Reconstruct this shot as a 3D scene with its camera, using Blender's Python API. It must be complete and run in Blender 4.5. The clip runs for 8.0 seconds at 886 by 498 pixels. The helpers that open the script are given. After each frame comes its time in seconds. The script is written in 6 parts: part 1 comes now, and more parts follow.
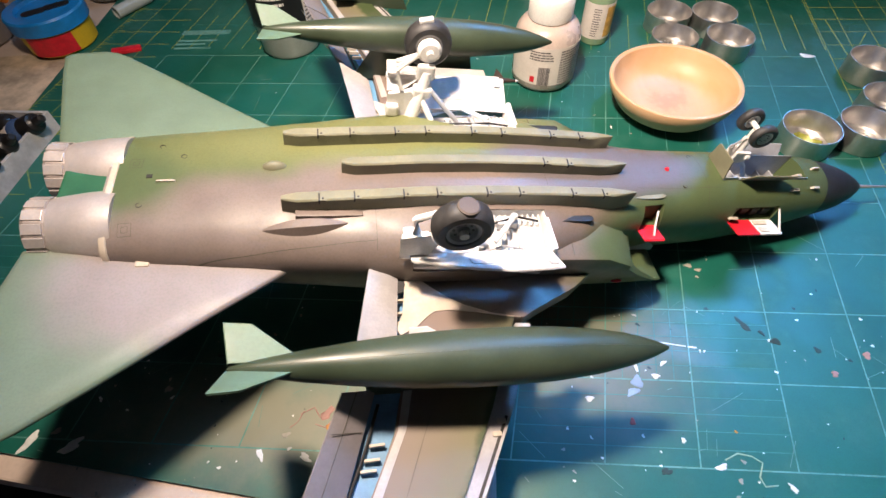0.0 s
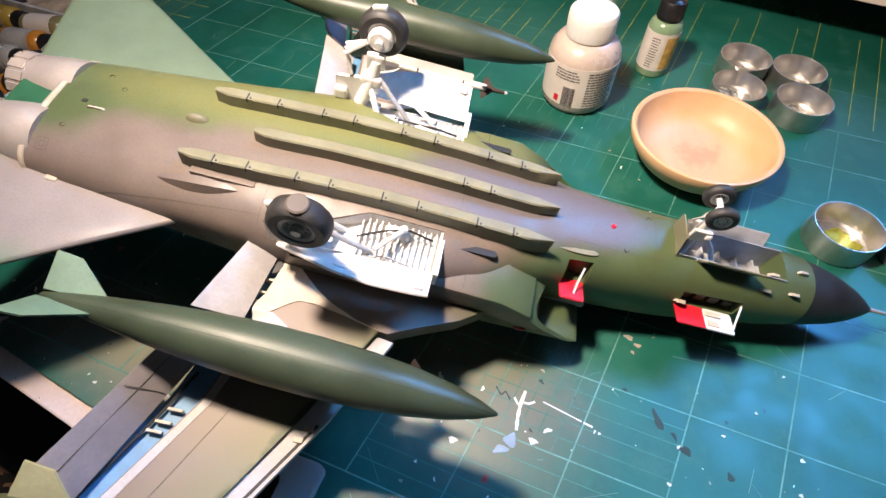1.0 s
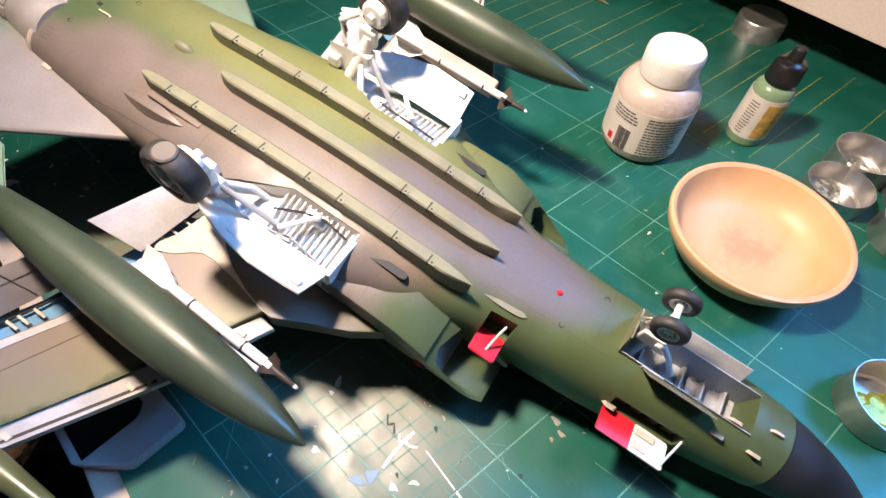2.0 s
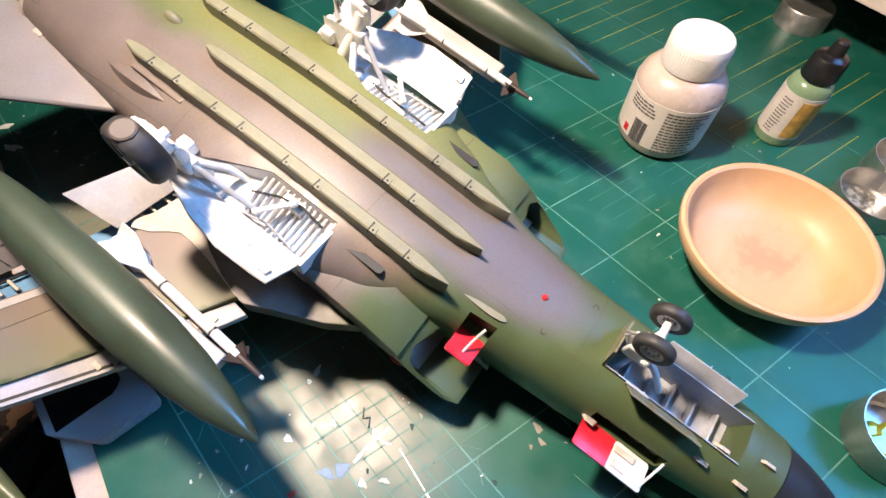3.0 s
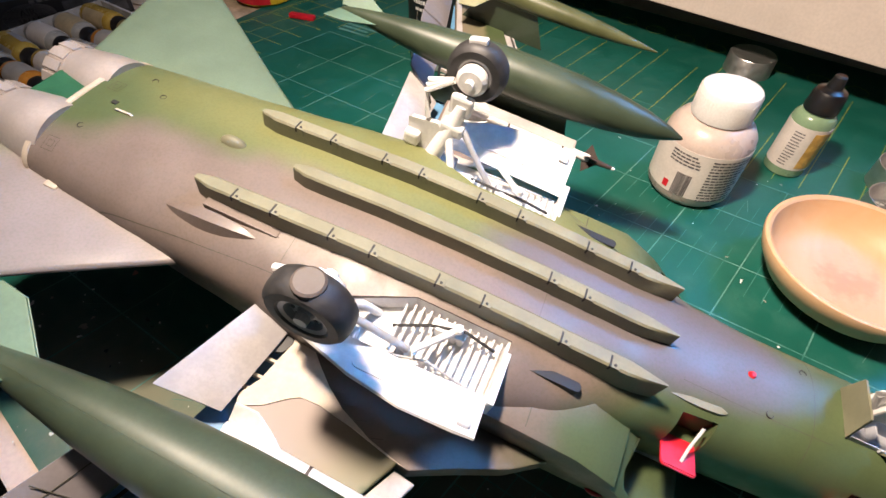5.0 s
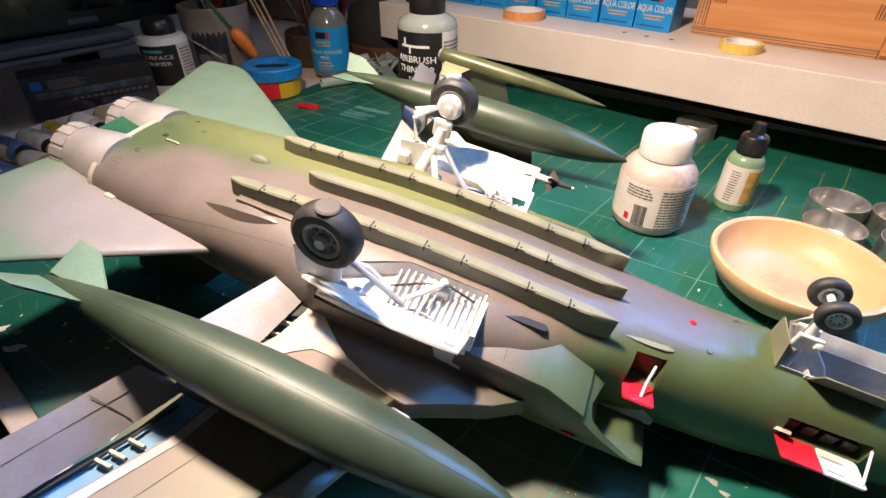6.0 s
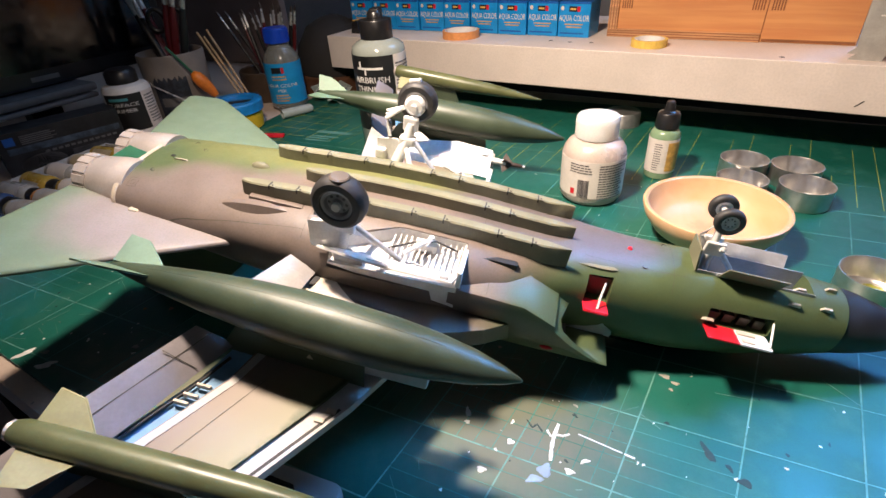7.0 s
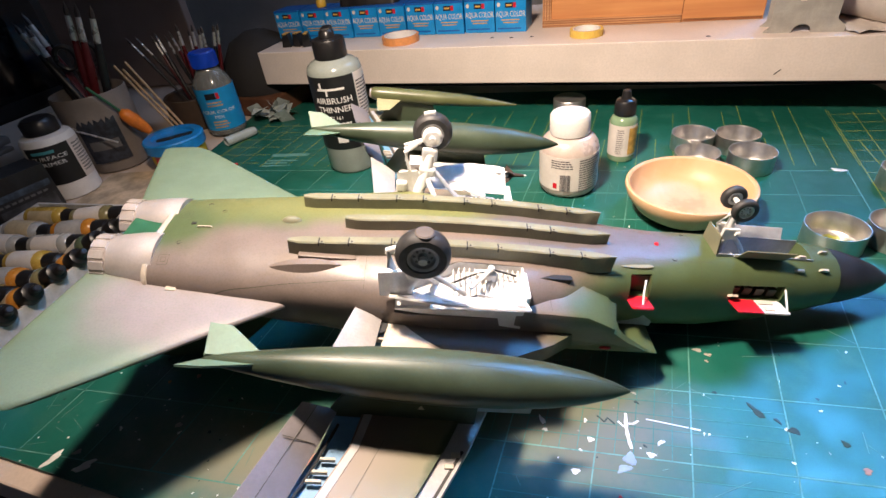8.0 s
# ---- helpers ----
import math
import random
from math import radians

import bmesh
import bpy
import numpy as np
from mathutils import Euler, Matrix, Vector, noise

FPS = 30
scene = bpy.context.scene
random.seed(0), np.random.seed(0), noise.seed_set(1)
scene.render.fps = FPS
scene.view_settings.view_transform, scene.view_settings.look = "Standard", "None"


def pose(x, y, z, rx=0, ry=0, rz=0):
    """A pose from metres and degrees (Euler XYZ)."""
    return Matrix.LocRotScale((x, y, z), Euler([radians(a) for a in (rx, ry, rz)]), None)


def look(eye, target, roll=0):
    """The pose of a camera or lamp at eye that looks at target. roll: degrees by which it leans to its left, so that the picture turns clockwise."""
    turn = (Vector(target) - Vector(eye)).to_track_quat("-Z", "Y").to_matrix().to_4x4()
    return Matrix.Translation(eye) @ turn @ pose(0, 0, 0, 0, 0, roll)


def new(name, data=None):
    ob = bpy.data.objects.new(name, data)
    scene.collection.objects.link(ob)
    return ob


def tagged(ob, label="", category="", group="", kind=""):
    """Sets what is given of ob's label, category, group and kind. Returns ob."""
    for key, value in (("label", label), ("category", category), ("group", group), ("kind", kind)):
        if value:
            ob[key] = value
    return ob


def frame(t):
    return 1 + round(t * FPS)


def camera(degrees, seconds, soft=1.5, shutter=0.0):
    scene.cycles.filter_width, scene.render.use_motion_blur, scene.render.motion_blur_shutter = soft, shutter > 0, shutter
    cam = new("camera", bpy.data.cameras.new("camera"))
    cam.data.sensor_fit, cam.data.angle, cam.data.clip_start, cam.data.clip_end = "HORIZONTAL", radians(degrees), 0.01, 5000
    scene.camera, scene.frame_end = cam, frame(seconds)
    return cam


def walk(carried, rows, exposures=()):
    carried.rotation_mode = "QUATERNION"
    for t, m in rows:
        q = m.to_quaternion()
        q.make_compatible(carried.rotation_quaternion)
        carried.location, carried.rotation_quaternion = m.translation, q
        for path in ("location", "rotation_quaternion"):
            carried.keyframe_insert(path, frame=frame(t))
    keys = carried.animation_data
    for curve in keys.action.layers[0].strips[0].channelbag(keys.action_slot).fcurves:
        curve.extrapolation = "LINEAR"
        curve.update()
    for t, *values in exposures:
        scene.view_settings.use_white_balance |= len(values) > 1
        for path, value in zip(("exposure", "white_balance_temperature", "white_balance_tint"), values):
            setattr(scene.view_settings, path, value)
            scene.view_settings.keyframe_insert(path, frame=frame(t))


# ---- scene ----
cam = camera(83.53, 8.0)
ROWS = [
    (0.0, 0.0049, -0.0609, 0.2955, 37.05, 1.64, 0.43),
    (0.5, 0.0603, -0.0553, 0.2952, 37.28, 1.31, 9.29),
    (1, 0.1050, -0.0274, 0.2897, 36.11, 0.09, 19.23),
    (1.5, 0.1457, 0.0119, 0.2879, 34.50, -1.62, 30.86),
    (1.7, 0.1632, 0.0244, 0.2821, 35.08, -1.72, 36.15),
    (2.8, 0.1751, 0.0609, 0.2703, 33.05, -0.97, 45.56),
    (3, 0.1763, 0.0628, 0.2691, 32.70, -1.04, 45.89),
    (3.5, 0.1759, 0.0546, 0.2625, 33.23, -0.89, 45.16),
    (4, 0.1559, 0.0325, 0.2696, 33.77, -1.38, 41.31),
    (4.5, 0.0920, 0.0579, 0.2706, 35.02, -1.79, 36.31),
    (4.7, 0.0730, 0.0491, 0.2510, 37.51, -1.56, 33.85),
    (5.8, 0.1137, -0.0370, 0.2418, 53.65, -1.15, 29.43),
    (6, 0.1177, -0.0363, 0.2350, 54.28, -0.47, 29.52),
    (6.5, 0.1338, -0.0728, 0.2217, 56.40, 0.85, 27.25),
    (7, 0.1352, -0.0981, 0.2377, 57.05, 3.12, 21.91),
    (7.5, 0.1092, -0.1050, 0.2594, 56.08, 4.04, 15.85),
    (8, 0.0624, -0.1123, 0.2731, 54.23, 5.97, 9.21),
]
walk(cam, [(t, pose(x, y, z, a, b, c)) for t, x, y, z, a, b, c in ROWS], [(0.0, 0.02), (3.5, 0.02), (4.5, -0.12), (6.0, 0.24), (8.0, 0.26)])

# ---- light ----
world = bpy.data.worlds.new("room_air")
scene.world = world
world.use_nodes = True
world.node_tree.nodes["Background"].inputs[0].default_value = (0.45, 0.6, 1.0, 1)
world.node_tree.nodes["Background"].inputs[1].default_value = 0.03


def area_lamp(name, m, watts, colour, size, shape="DISK", size_y=0.0):
    data = bpy.data.lights.new(name, "AREA")
    data.energy, data.color, data.shape, data.size = watts, colour, shape, size
    if size_y:
        data.size_y = size_y
    ob = new(name, data)
    ob.matrix_world = m
    return ob


# the warm work lamp over the table, and the cool evening skylight
work_lamp = area_lamp("work_lamp", look((-0.055, 0.1, 0.52), (0.15, 0.3, 0.0)), 4.6, (1.0, 0.8, 0.64), 0.055)
work_lamp.data.spread = radians(138)
sky_light = area_lamp("skylight_light", look((1.05, 1.0, 1.7), (0.1, -0.22, 0.0)), 2.9, (0.07, 0.38, 1.0), 0.8, "RECTANGLE", 0.8)
sky_light.data.spread = radians(28)


# ---- materials ----
def shader(name):
    m = bpy.data.materials.new(name)
    m.use_nodes = True
    return m, m.node_tree, m.node_tree.nodes["Principled BSDF"]


def link_mix(nt, fac, a, b):
    """A colour mix node; a and b are colours or sockets, fac a number or a socket."""
    n = nt.nodes.new("ShaderNodeMix")
    n.data_type = "RGBA"
    for i, v in ((0, fac), (6, a), (7, b)):
        if isinstance(v, bpy.types.NodeSocket):
            nt.links.new(v, n.inputs[i])
        elif i:
            n.inputs[i].default_value = (*v[:3], 1)
        else:
            n.inputs[i].default_value = v
    return n.outputs[2]


def coords(nt):
    return nt.nodes.new("ShaderNodeTexCoord").outputs["Object"]


def noise_tex(nt, scale, detail=3.0, rough=0.55, stretch=None, vec=None):
    v = vec or coords(nt)
    if stretch:
        mp = nt.nodes.new("ShaderNodeMapping")
        mp.inputs["Scale"].default_value = stretch
        nt.links.new(v, mp.inputs[0])
        v = mp.outputs[0]
    n = nt.nodes.new("ShaderNodeTexNoise")
    n.inputs["Scale"].default_value, n.inputs["Detail"].default_value, n.inputs["Roughness"].default_value = scale, detail, rough
    nt.links.new(v, n.inputs["Vector"])
    return n.outputs["Fac"]


def ramp(nt, fac, lo, hi, a=0.0, b=1.0, smooth=True):
    n = nt.nodes.new("ShaderNodeMapRange")
    n.interpolation_type = "SMOOTHSTEP" if smooth else "LINEAR"
    n.inputs[1].default_value, n.inputs[2].default_value, n.inputs[3].default_value, n.inputs[4].default_value = lo, hi, a, b
    nt.links.new(fac, n.inputs[0])
    return n.outputs[0]


def add_bump(nt, bsdf, fac, strength, dist):
    n = nt.nodes.new("ShaderNodeBump")
    n.inputs["Strength"].default_value, n.inputs["Distance"].default_value = strength, dist
    nt.links.new(fac, n.inputs["Height"])
    nt.links.new(n.outputs[0], bsdf.inputs["Normal"])


def surface(name, colour, rough=0.5, metal=0.0, vary=0.12, scale=60.0, fine=700.0, bump=0.1, second=None, stretch=None, **extra):
    """A surface with large-scale stains, fine grain, uneven gloss and a little relief."""
    m, nt, bs = shader(name)
    big, small = noise_tex(nt, scale, 4, 0.6, stretch), noise_tex(nt, fine, 2, 0.5, stretch)
    dark = tuple(c * (1 - 2.2 * vary) for c in colour)
    light = second or tuple(min(1, c * (1 + vary)) for c in colour)
    base = link_mix(nt, ramp(nt, big, 0.3, 0.7), dark, light)
    base = link_mix(nt, ramp(nt, small, 0.3, 0.75, 0, 0.35), base, tuple(c * 0.75 for c in colour))
    nt.links.new(base, bs.inputs["Base Color"])
    bs.inputs["Metallic"].default_value = metal
    nt.links.new(ramp(nt, big, 0.25, 0.75, max(0.02, rough - 0.08), min(1, rough + 0.1)), bs.inputs["Roughness"])
    if bump:
        add_bump(nt, bs, small, bump, 0.0004)
    for k, v in extra.items():
        bs.inputs[k.replace("_", " ")].default_value = v
    return m


def patch(nt, v, cx, cy, cz, rx, ry, rz, lo, hi, wob=None):
    """1 inside a soft-edged ellipsoid (centimetres), 0 outside."""
    mp = nt.nodes.new("ShaderNodeMapping")
    mp.vector_type = "TEXTURE"
    mp.inputs[1].default_value = (cx / 100, cy / 100, cz / 100)
    mp.inputs[3].default_value = (rx / 100, ry / 100, rz / 100)
    nt.links.new(v, mp.inputs[0])
    ln = nt.nodes.new("ShaderNodeVectorMath")
    ln.operation = "LENGTH"
    nt.links.new(mp.outputs[0], ln.inputs[0])
    out = ln.outputs["Value"]
    if wob:
        ad = nt.nodes.new("ShaderNodeMath")
        ad.operation = "ADD"
        nt.links.new(out, ad.inputs[0]), nt.links.new(wob, ad.inputs[1])
        out = ad.outputs[0]
    return ramp(nt, out, lo, hi, 1.0, 0.0)


def camouflage(name, green, grey, patches, rough=0.42):
    """Airbrushed two-tone paint: grey patches with soft edges over green."""
    m, nt, bs = shader(name)
    v = coords(nt)
    wob = ramp(nt, noise_tex(nt, 22, 2, 0.5, vec=v), 0.2, 0.8, -0.16, 0.16, False)
    tone = link_mix(nt, ramp(nt, noise_tex(nt, 35, 3, 0.6, vec=v), 0.3, 0.7), tuple(c * 0.92 for c in green), tuple(c * 1.07 for c in green))
    tone2 = link_mix(nt, ramp(nt, noise_tex(nt, 28, 3, 0.6, vec=v), 0.3, 0.7), tuple(c * 0.91 for c in grey), tuple(c * 1.07 for c in grey))
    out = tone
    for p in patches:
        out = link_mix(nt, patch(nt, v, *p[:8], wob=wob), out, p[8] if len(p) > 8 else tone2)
    grain = noise_tex(nt, 900, 2, 0.5, vec=v)
    out = link_mix(nt, ramp(nt, grain, 0.35, 0.8, 0, 0.22), out, tuple(c * 0.6 for c in green))
    nt.links.new(out, bs.inputs["Base Color"])
    nt.links.new(ramp(nt, noise_tex(nt, 90, 3, 0.6, vec=v), 0.3, 0.7, rough - 0.06, rough + 0.1), bs.inputs["Roughness"])
    add_bump(nt, bs, grain, 0.06, 0.0003)
    return m


GREEN, GREY = (0.075, 0.105, 0.045), (0.172, 0.135, 0.12)
# last patch: dark brown low near flank, paint and shade in one colour
M_BODY = camouflage("body_camouflage_shaded", GREEN, GREY, [
    (-7, 4.2, -1, 14, 5.4, 4.5, 0.6, 1.1, (0.165, 0.175, 0.07)), (-8.5, -6.0, -2, 12.0, 6.4, 9, 0.85, 1.12), (-1.0, -2.6, -0.5, 8, 2.7, 3, 0.75, 1.12),
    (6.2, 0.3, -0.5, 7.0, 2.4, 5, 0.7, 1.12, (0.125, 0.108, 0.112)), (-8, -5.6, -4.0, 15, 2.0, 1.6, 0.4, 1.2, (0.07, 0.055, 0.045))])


def wing_paint():
    """Brown at the hinge line, tan amidships, ragged dark green along the leading edge."""
    m, nt, bs = shader("wing_camouflage")
    v = coords(nt)
    ab = nt.nodes.new("ShaderNodeVectorMath")
    ab.operation = "ABSOLUTE"
    nt.links.new(v, ab.inputs[0])
    sign = nt.nodes.new("ShaderNodeSeparateXYZ")
    nt.links.new(v, sign.inputs[0])
    ay = nt.nodes.new("ShaderNodeSeparateXYZ")
    nt.links.new(ab.outputs[0], ay.inputs[0])
    join = nt.nodes.new("ShaderNodeCombineXYZ")
    nt.links.new(sign.outputs[0], join.inputs[0]), nt.links.new(ay.outputs[1], join.inputs[1])
    dot = nt.nodes.new("ShaderNodeVectorMath")
    dot.operation = "DOT_PRODUCT"
    dot.inputs[1].default_value = (0.879, 0.477, 0)
    nt.links.new(join.outputs[0], dot.inputs[0])
    wob = ramp(nt, noise_tex(nt, 70, 3, 0.6, vec=v), 0.2, 0.8, -0.003, 0.003, False)
    ad = nt.nodes.new("ShaderNodeMath")
    ad.operation = "ADD"
    nt.links.new(dot.outputs["Value"], ad.inputs[0]), nt.links.new(wob, ad.inputs[1])
    c = link_mix(nt, ramp(nt, ad.outputs[0], 0.0, 0.022), (0.19, 0.14, 0.122), (0.19, 0.155, 0.11))
    c = link_mix(nt, ramp(nt, ad.outputs[0], 0.018, 0.034), c, (0.18, 0.165, 0.095))
    c = link_mix(nt, ramp(nt, ad.outputs[0], 0.0355, 0.039), c, (0.055, 0.08, 0.03))
    c = link_mix(nt, ramp(nt, noise_tex(nt, 40, 3, 0.6, vec=v), 0.4, 0.8, 0, 0.35), c, (0.16, 0.13, 0.11))
    nt.links.new(c, bs.inputs["Base Color"])
    bs.inputs["Roughness"].default_value = 0.48
    add_bump(nt, bs, noise_tex(nt, 900, 2, 0.5, vec=v), 0.06, 0.0003)
    return m


M_WING = wing_paint()
M_TAIL = camouflage("tail_camouflage", (0.14, 0.2, 0.14), (0.255, 0.22, 0.215), [
    (-15.5, -4.6, -3.4, 8.2, 4.8, 6, 0.75, 1.15)], 0.5)
M_TANK = surface("tank_green", (0.044, 0.062, 0.038), 0.38, vary=0.12, scale=25, bump=0.06)
M_TANKFIN = surface("tank_fin_green", (0.12, 0.2, 0.14), 0.5, vary=0.1, scale=60)
M_POD = surface("pod_green", (0.095, 0.105, 0.045), 0.35, vary=0.12, scale=40)
M_PODFIN = surface("pod_fin_green", (0.32, 0.31, 0.17), 0.5, vary=0.08)
M_RAIL = surface("rail_olive", (0.2, 0.195, 0.13), 0.55, vary=0.1, scale=45, bump=0.08)
M_RADOME = surface("radome_black", (0.018, 0.018, 0.02), 0.5, vary=0.15, scale=50)
M_WHITE = surface("gear_white", (0.72, 0.71, 0.7), 0.45, vary=0.06, scale=120)
M_BLEACH = surface("wing_light_grey", (0.44, 0.42, 0.42), 0.5, vary=0.08, scale=60)
M_PALE = surface("seal_pale", (0.56, 0.49, 0.41), 0.55, vary=0.1, scale=80)
# gear white greyed down: the shade of the bays is in this colour
M_BAYSHADE = surface("bay_shadow_grey", (0.42, 0.43, 0.46), 0.5, vary=0.1, scale=90)
# the well's blue is cool sky light put into the base colour
M_WELL = surface("well_sky_tint", (0.13, 0.3, 0.5), 0.5, vary=0.1, scale=90)
# near-black for dark parts, and for shade put under the shelf and into openings
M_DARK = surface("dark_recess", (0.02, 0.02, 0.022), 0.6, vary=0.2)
M_TYRE = surface("tyre_rubber", (0.035, 0.034, 0.036), 0.55, vary=0.25, scale=120, bump=0.2)
M_HUB = surface("hub_grey", (0.3, 0.3, 0.31), 0.4, vary=0.1)
M_RED = surface("red_enamel", (0.62, 0.015, 0.03), 0.35, vary=0.1, scale=150)
M_STEEL = surface("bare_metal", (0.5, 0.45, 0.43), 0.36, 0.35, vary=0.05, scale=90)
M_STEEL2 = surface("heat_metal", (0.45, 0.39, 0.36), 0.38, 0.4, vary=0.1, scale=90)
M_ALU = surface("cup_aluminium", (0.6, 0.58, 0.56), 0.36, 0.9, vary=0.06, scale=150, fine=1200, bump=0.05)
M_BROWN = surface("dark_tip", (0.05, 0.035, 0.03), 0.4)
M_WOOD = None


# ---- mesh helpers (centimetres in, metres out) ----
CM = 0.01


def part(name, bm, material, parent=None, label="", smooth=False, m=None):
    """Links a bmesh as one mesh object under a thing or a part."""
    bmesh.ops.scale(bm, vec=(CM, CM, CM), verts=bm.verts)
    bmesh.ops.recalc_face_normals(bm, faces=bm.faces)
    me = bpy.data.meshes.new(name)
    bm.to_mesh(me)
    bm.free()
    for mt in (material if isinstance(material, (list, tuple)) else [material]):
        me.materials.append(mt)
    if smooth:
        me.shade_smooth()
        me.set_sharp_from_angle(angle=radians(smooth if smooth is not True else 40))
    ob = new(name, me)
    if parent:
        ob.parent = parent
    if m is not None:
        ob.matrix_local = m
    if label:
        ob["label"] = label
    return ob


def thing(name, m, label, category, group="", kind=""):
    ob = new(name)
    ob.empty_display_size = 0.01
    ob.matrix_world = m
    return tagged(ob, label, category, group, kind)


def at(x, y, z, rx=0, ry=0, rz=0):
    return pose(x * CM, y * CM, z * CM, rx, ry, rz)


def add_box(bm, x0, x1, y0, y1, z0, z1, bevel=0.0, m=None, segs=2):
    r = bmesh.ops.create_cube(bm, size=1)
    vs = r["verts"]
    for v in vs:
        v.co = Vector(((x0 + x1) / 2 + v.co.x * (x1 - x0), (y0 + y1) / 2 + v.co.y * (y1 - y0), (z0 + z1) / 2 + v.co.z * (z1 - z0)))
    if m is not None:
        bmesh.ops.transform(bm, matrix=m, verts=vs)
    if bevel:
        es = list({e for v in vs for e in v.link_edges})
        bmesh.ops.bevel(bm, geom=es, offset=bevel, segments=segs, affect="EDGES", profile=0.6)
    return bm


def box(*a, **k):
    return add_box(bmesh.new(), *a, **k)


def add_lathe(bm, prof, segs=32, m=None, arc=None):
    """Turns a profile of (radius, height) round z; radius 0 closes it."""
    rings = []
    n = segs if arc is None else segs + 1
    for r, z in prof:
        if r < 1e-6:
            rings.append([bm.verts.new((0, 0, z))])
        else:
            ang = [(2 * math.pi if arc is None else radians(arc)) * i / segs for i in range(n)]
            rings.append([bm.verts.new((r * math.cos(a), r * math.sin(a), z)) for a in ang])
    made = [v for r in rings for v in r]
    for a, c in zip(rings, rings[1:]):
        for i in range(segs):
            j = (i + 1) % n
            vs = [a[i % len(a)], a[j % len(a)], c[j % len(c)], c[i % len(c)]]
            vs = [v for k, v in enumerate(vs) if v not in vs[:k]]
            if len(vs) > 2:
                try:
                    bm.faces.new(vs)
                except ValueError:
                    pass
    if m is not None:
        bmesh.ops.transform(bm, matrix=m, verts=made)
    return bm


def lathe(prof, segs=32, m=None):
    return add_lathe(bmesh.new(), prof, segs, m)


def add_loft(bm, rings, caps=True, closed=True):
    rows = [[bm.verts.new(p) for p in r] for r in rings]
    n = len(rows[0])
    for a, c in zip(rows, rows[1:]):
        for i in range(n if closed else n - 1):
            bm.faces.new((a[i], a[(i + 1) % n], c[(i + 1) % n], c[i]))
    if caps:
        bm.faces.new(rows[0]), bm.faces.new(rows[-1])
    return bm


def loft(rings, caps=True):
    return add_loft(bmesh.new(), rings, caps)


def add_prism(bm, outline, h0, h1, bevel=0.0, m=None, axis="z"):
    """A plate: an outline of (x, y) drawn up from h0 to h1."""
    lo = [bm.verts.new((x, y, h0)) for x, y in outline]
    hi = [bm.verts.new((x, y, h1)) for x, y in outline]
    n = len(outline)
    fs = [bm.faces.new(lo), bm.faces.new(hi)] + [bm.faces.new((lo[i], lo[(i + 1) % n], hi[(i + 1) % n], hi[i])) for i in range(n)]
    vs = lo + hi
    if axis == "x":
        bmesh.ops.transform(bm, matrix=Matrix(((0, 0, 1, 0), (1, 0, 0, 0), (0, 1, 0, 0), (0, 0, 0, 1))), verts=vs)
    if axis == "y":
        bmesh.ops.transform(bm, matrix=Matrix(((1, 0, 0, 0), (0, 0, 1, 0), (0, 1, 0, 0), (0, 0, 0, 1))), verts=vs)
    if m is not None:
        bmesh.ops.transform(bm, matrix=m, verts=vs)
    if bevel:
        es = list({e for v in vs for e in v.link_edges})
        bmesh.ops.bevel(bm, geom=es, offset=bevel, segments=2, affect="EDGES", profile=0.6)
    return bm


def prism(outline, h0, h1, **k):
    return add_prism(bmesh.new(), outline, h0, h1, **k)


def add_tube(bm, pts, r, segs=10, r_end=None):
    """A round bar through the points."""
    pts = [Vector(p) for p in pts]
    rings = []
    for i, p in enumerate(pts):
        d = (pts[min(i + 1, len(pts) - 1)] - pts[max(i - 1, 0)]).normalized()
        q = d.to_track_quat("Z", "Y")
        k = i / max(1, len(pts) - 1)
        rr = r if r_end is None else r + (r_end - r) * k
        rings.append([p + q @ Vector((rr * math.cos(2 * math.pi * j / segs), rr * math.sin(2 * math.pi * j / segs), 0)) for j in range(segs)])
    return add_loft(bm, rings)


def tube(pts, r, segs=10, r_end=None):
    return add_tube(bmesh.new(), pts, r, segs, r_end)


def rounded(w, h, r, n=5, cx=0.0, cy=0.0):
    """The outline of a rectangle with round corners."""
    out = []
    for sx, sy, a0 in ((1, 1, 0), (-1, 1, 90), (-1, -1, 180), (1, -1, 270)):
        for i in range(n + 1):
            a = radians(a0 + 90 * i / n)
            out.append((cx + sx * (w / 2 - r) + r * math.cos(a), cy + sy * (h / 2 - r) + r * math.sin(a)))
    return out


def words(text, size, depth=0.01, bend=0.0, align="CENTER"):
    """Lettering as a bmesh in the xz plane, facing -y; bend: the radius of a round body that it wraps."""
    cu = bpy.data.curves.new("words", "FONT")
    cu.body, cu.size, cu.extrude, cu.align_x, cu.resolution_u = text, size, depth, align, 2
    ob = new("words", cu)
    bpy.context.view_layer.update()
    me = bpy.data.meshes.new_from_object(ob.evaluated_get(bpy.context.evaluated_depsgraph_get()))
    bpy.data.objects.remove(ob)
    bm = bmesh.new()
    bm.from_mesh(me)
    bpy.data.meshes.remove(me)
    if bend:
        bmesh.ops.subdivide_edges(bm, edges=[e for e in bm.edges if e.calc_length() > bend * 0.2], cuts=1)
    for v in bm.verts:
        x, y, z = v.co
        if bend:
            a = x / bend
            v.co = Vector(((bend + z) * math.sin(a), -(bend + z) * math.cos(a), y))
        else:
            v.co = Vector((x, -z, y))
    return bm


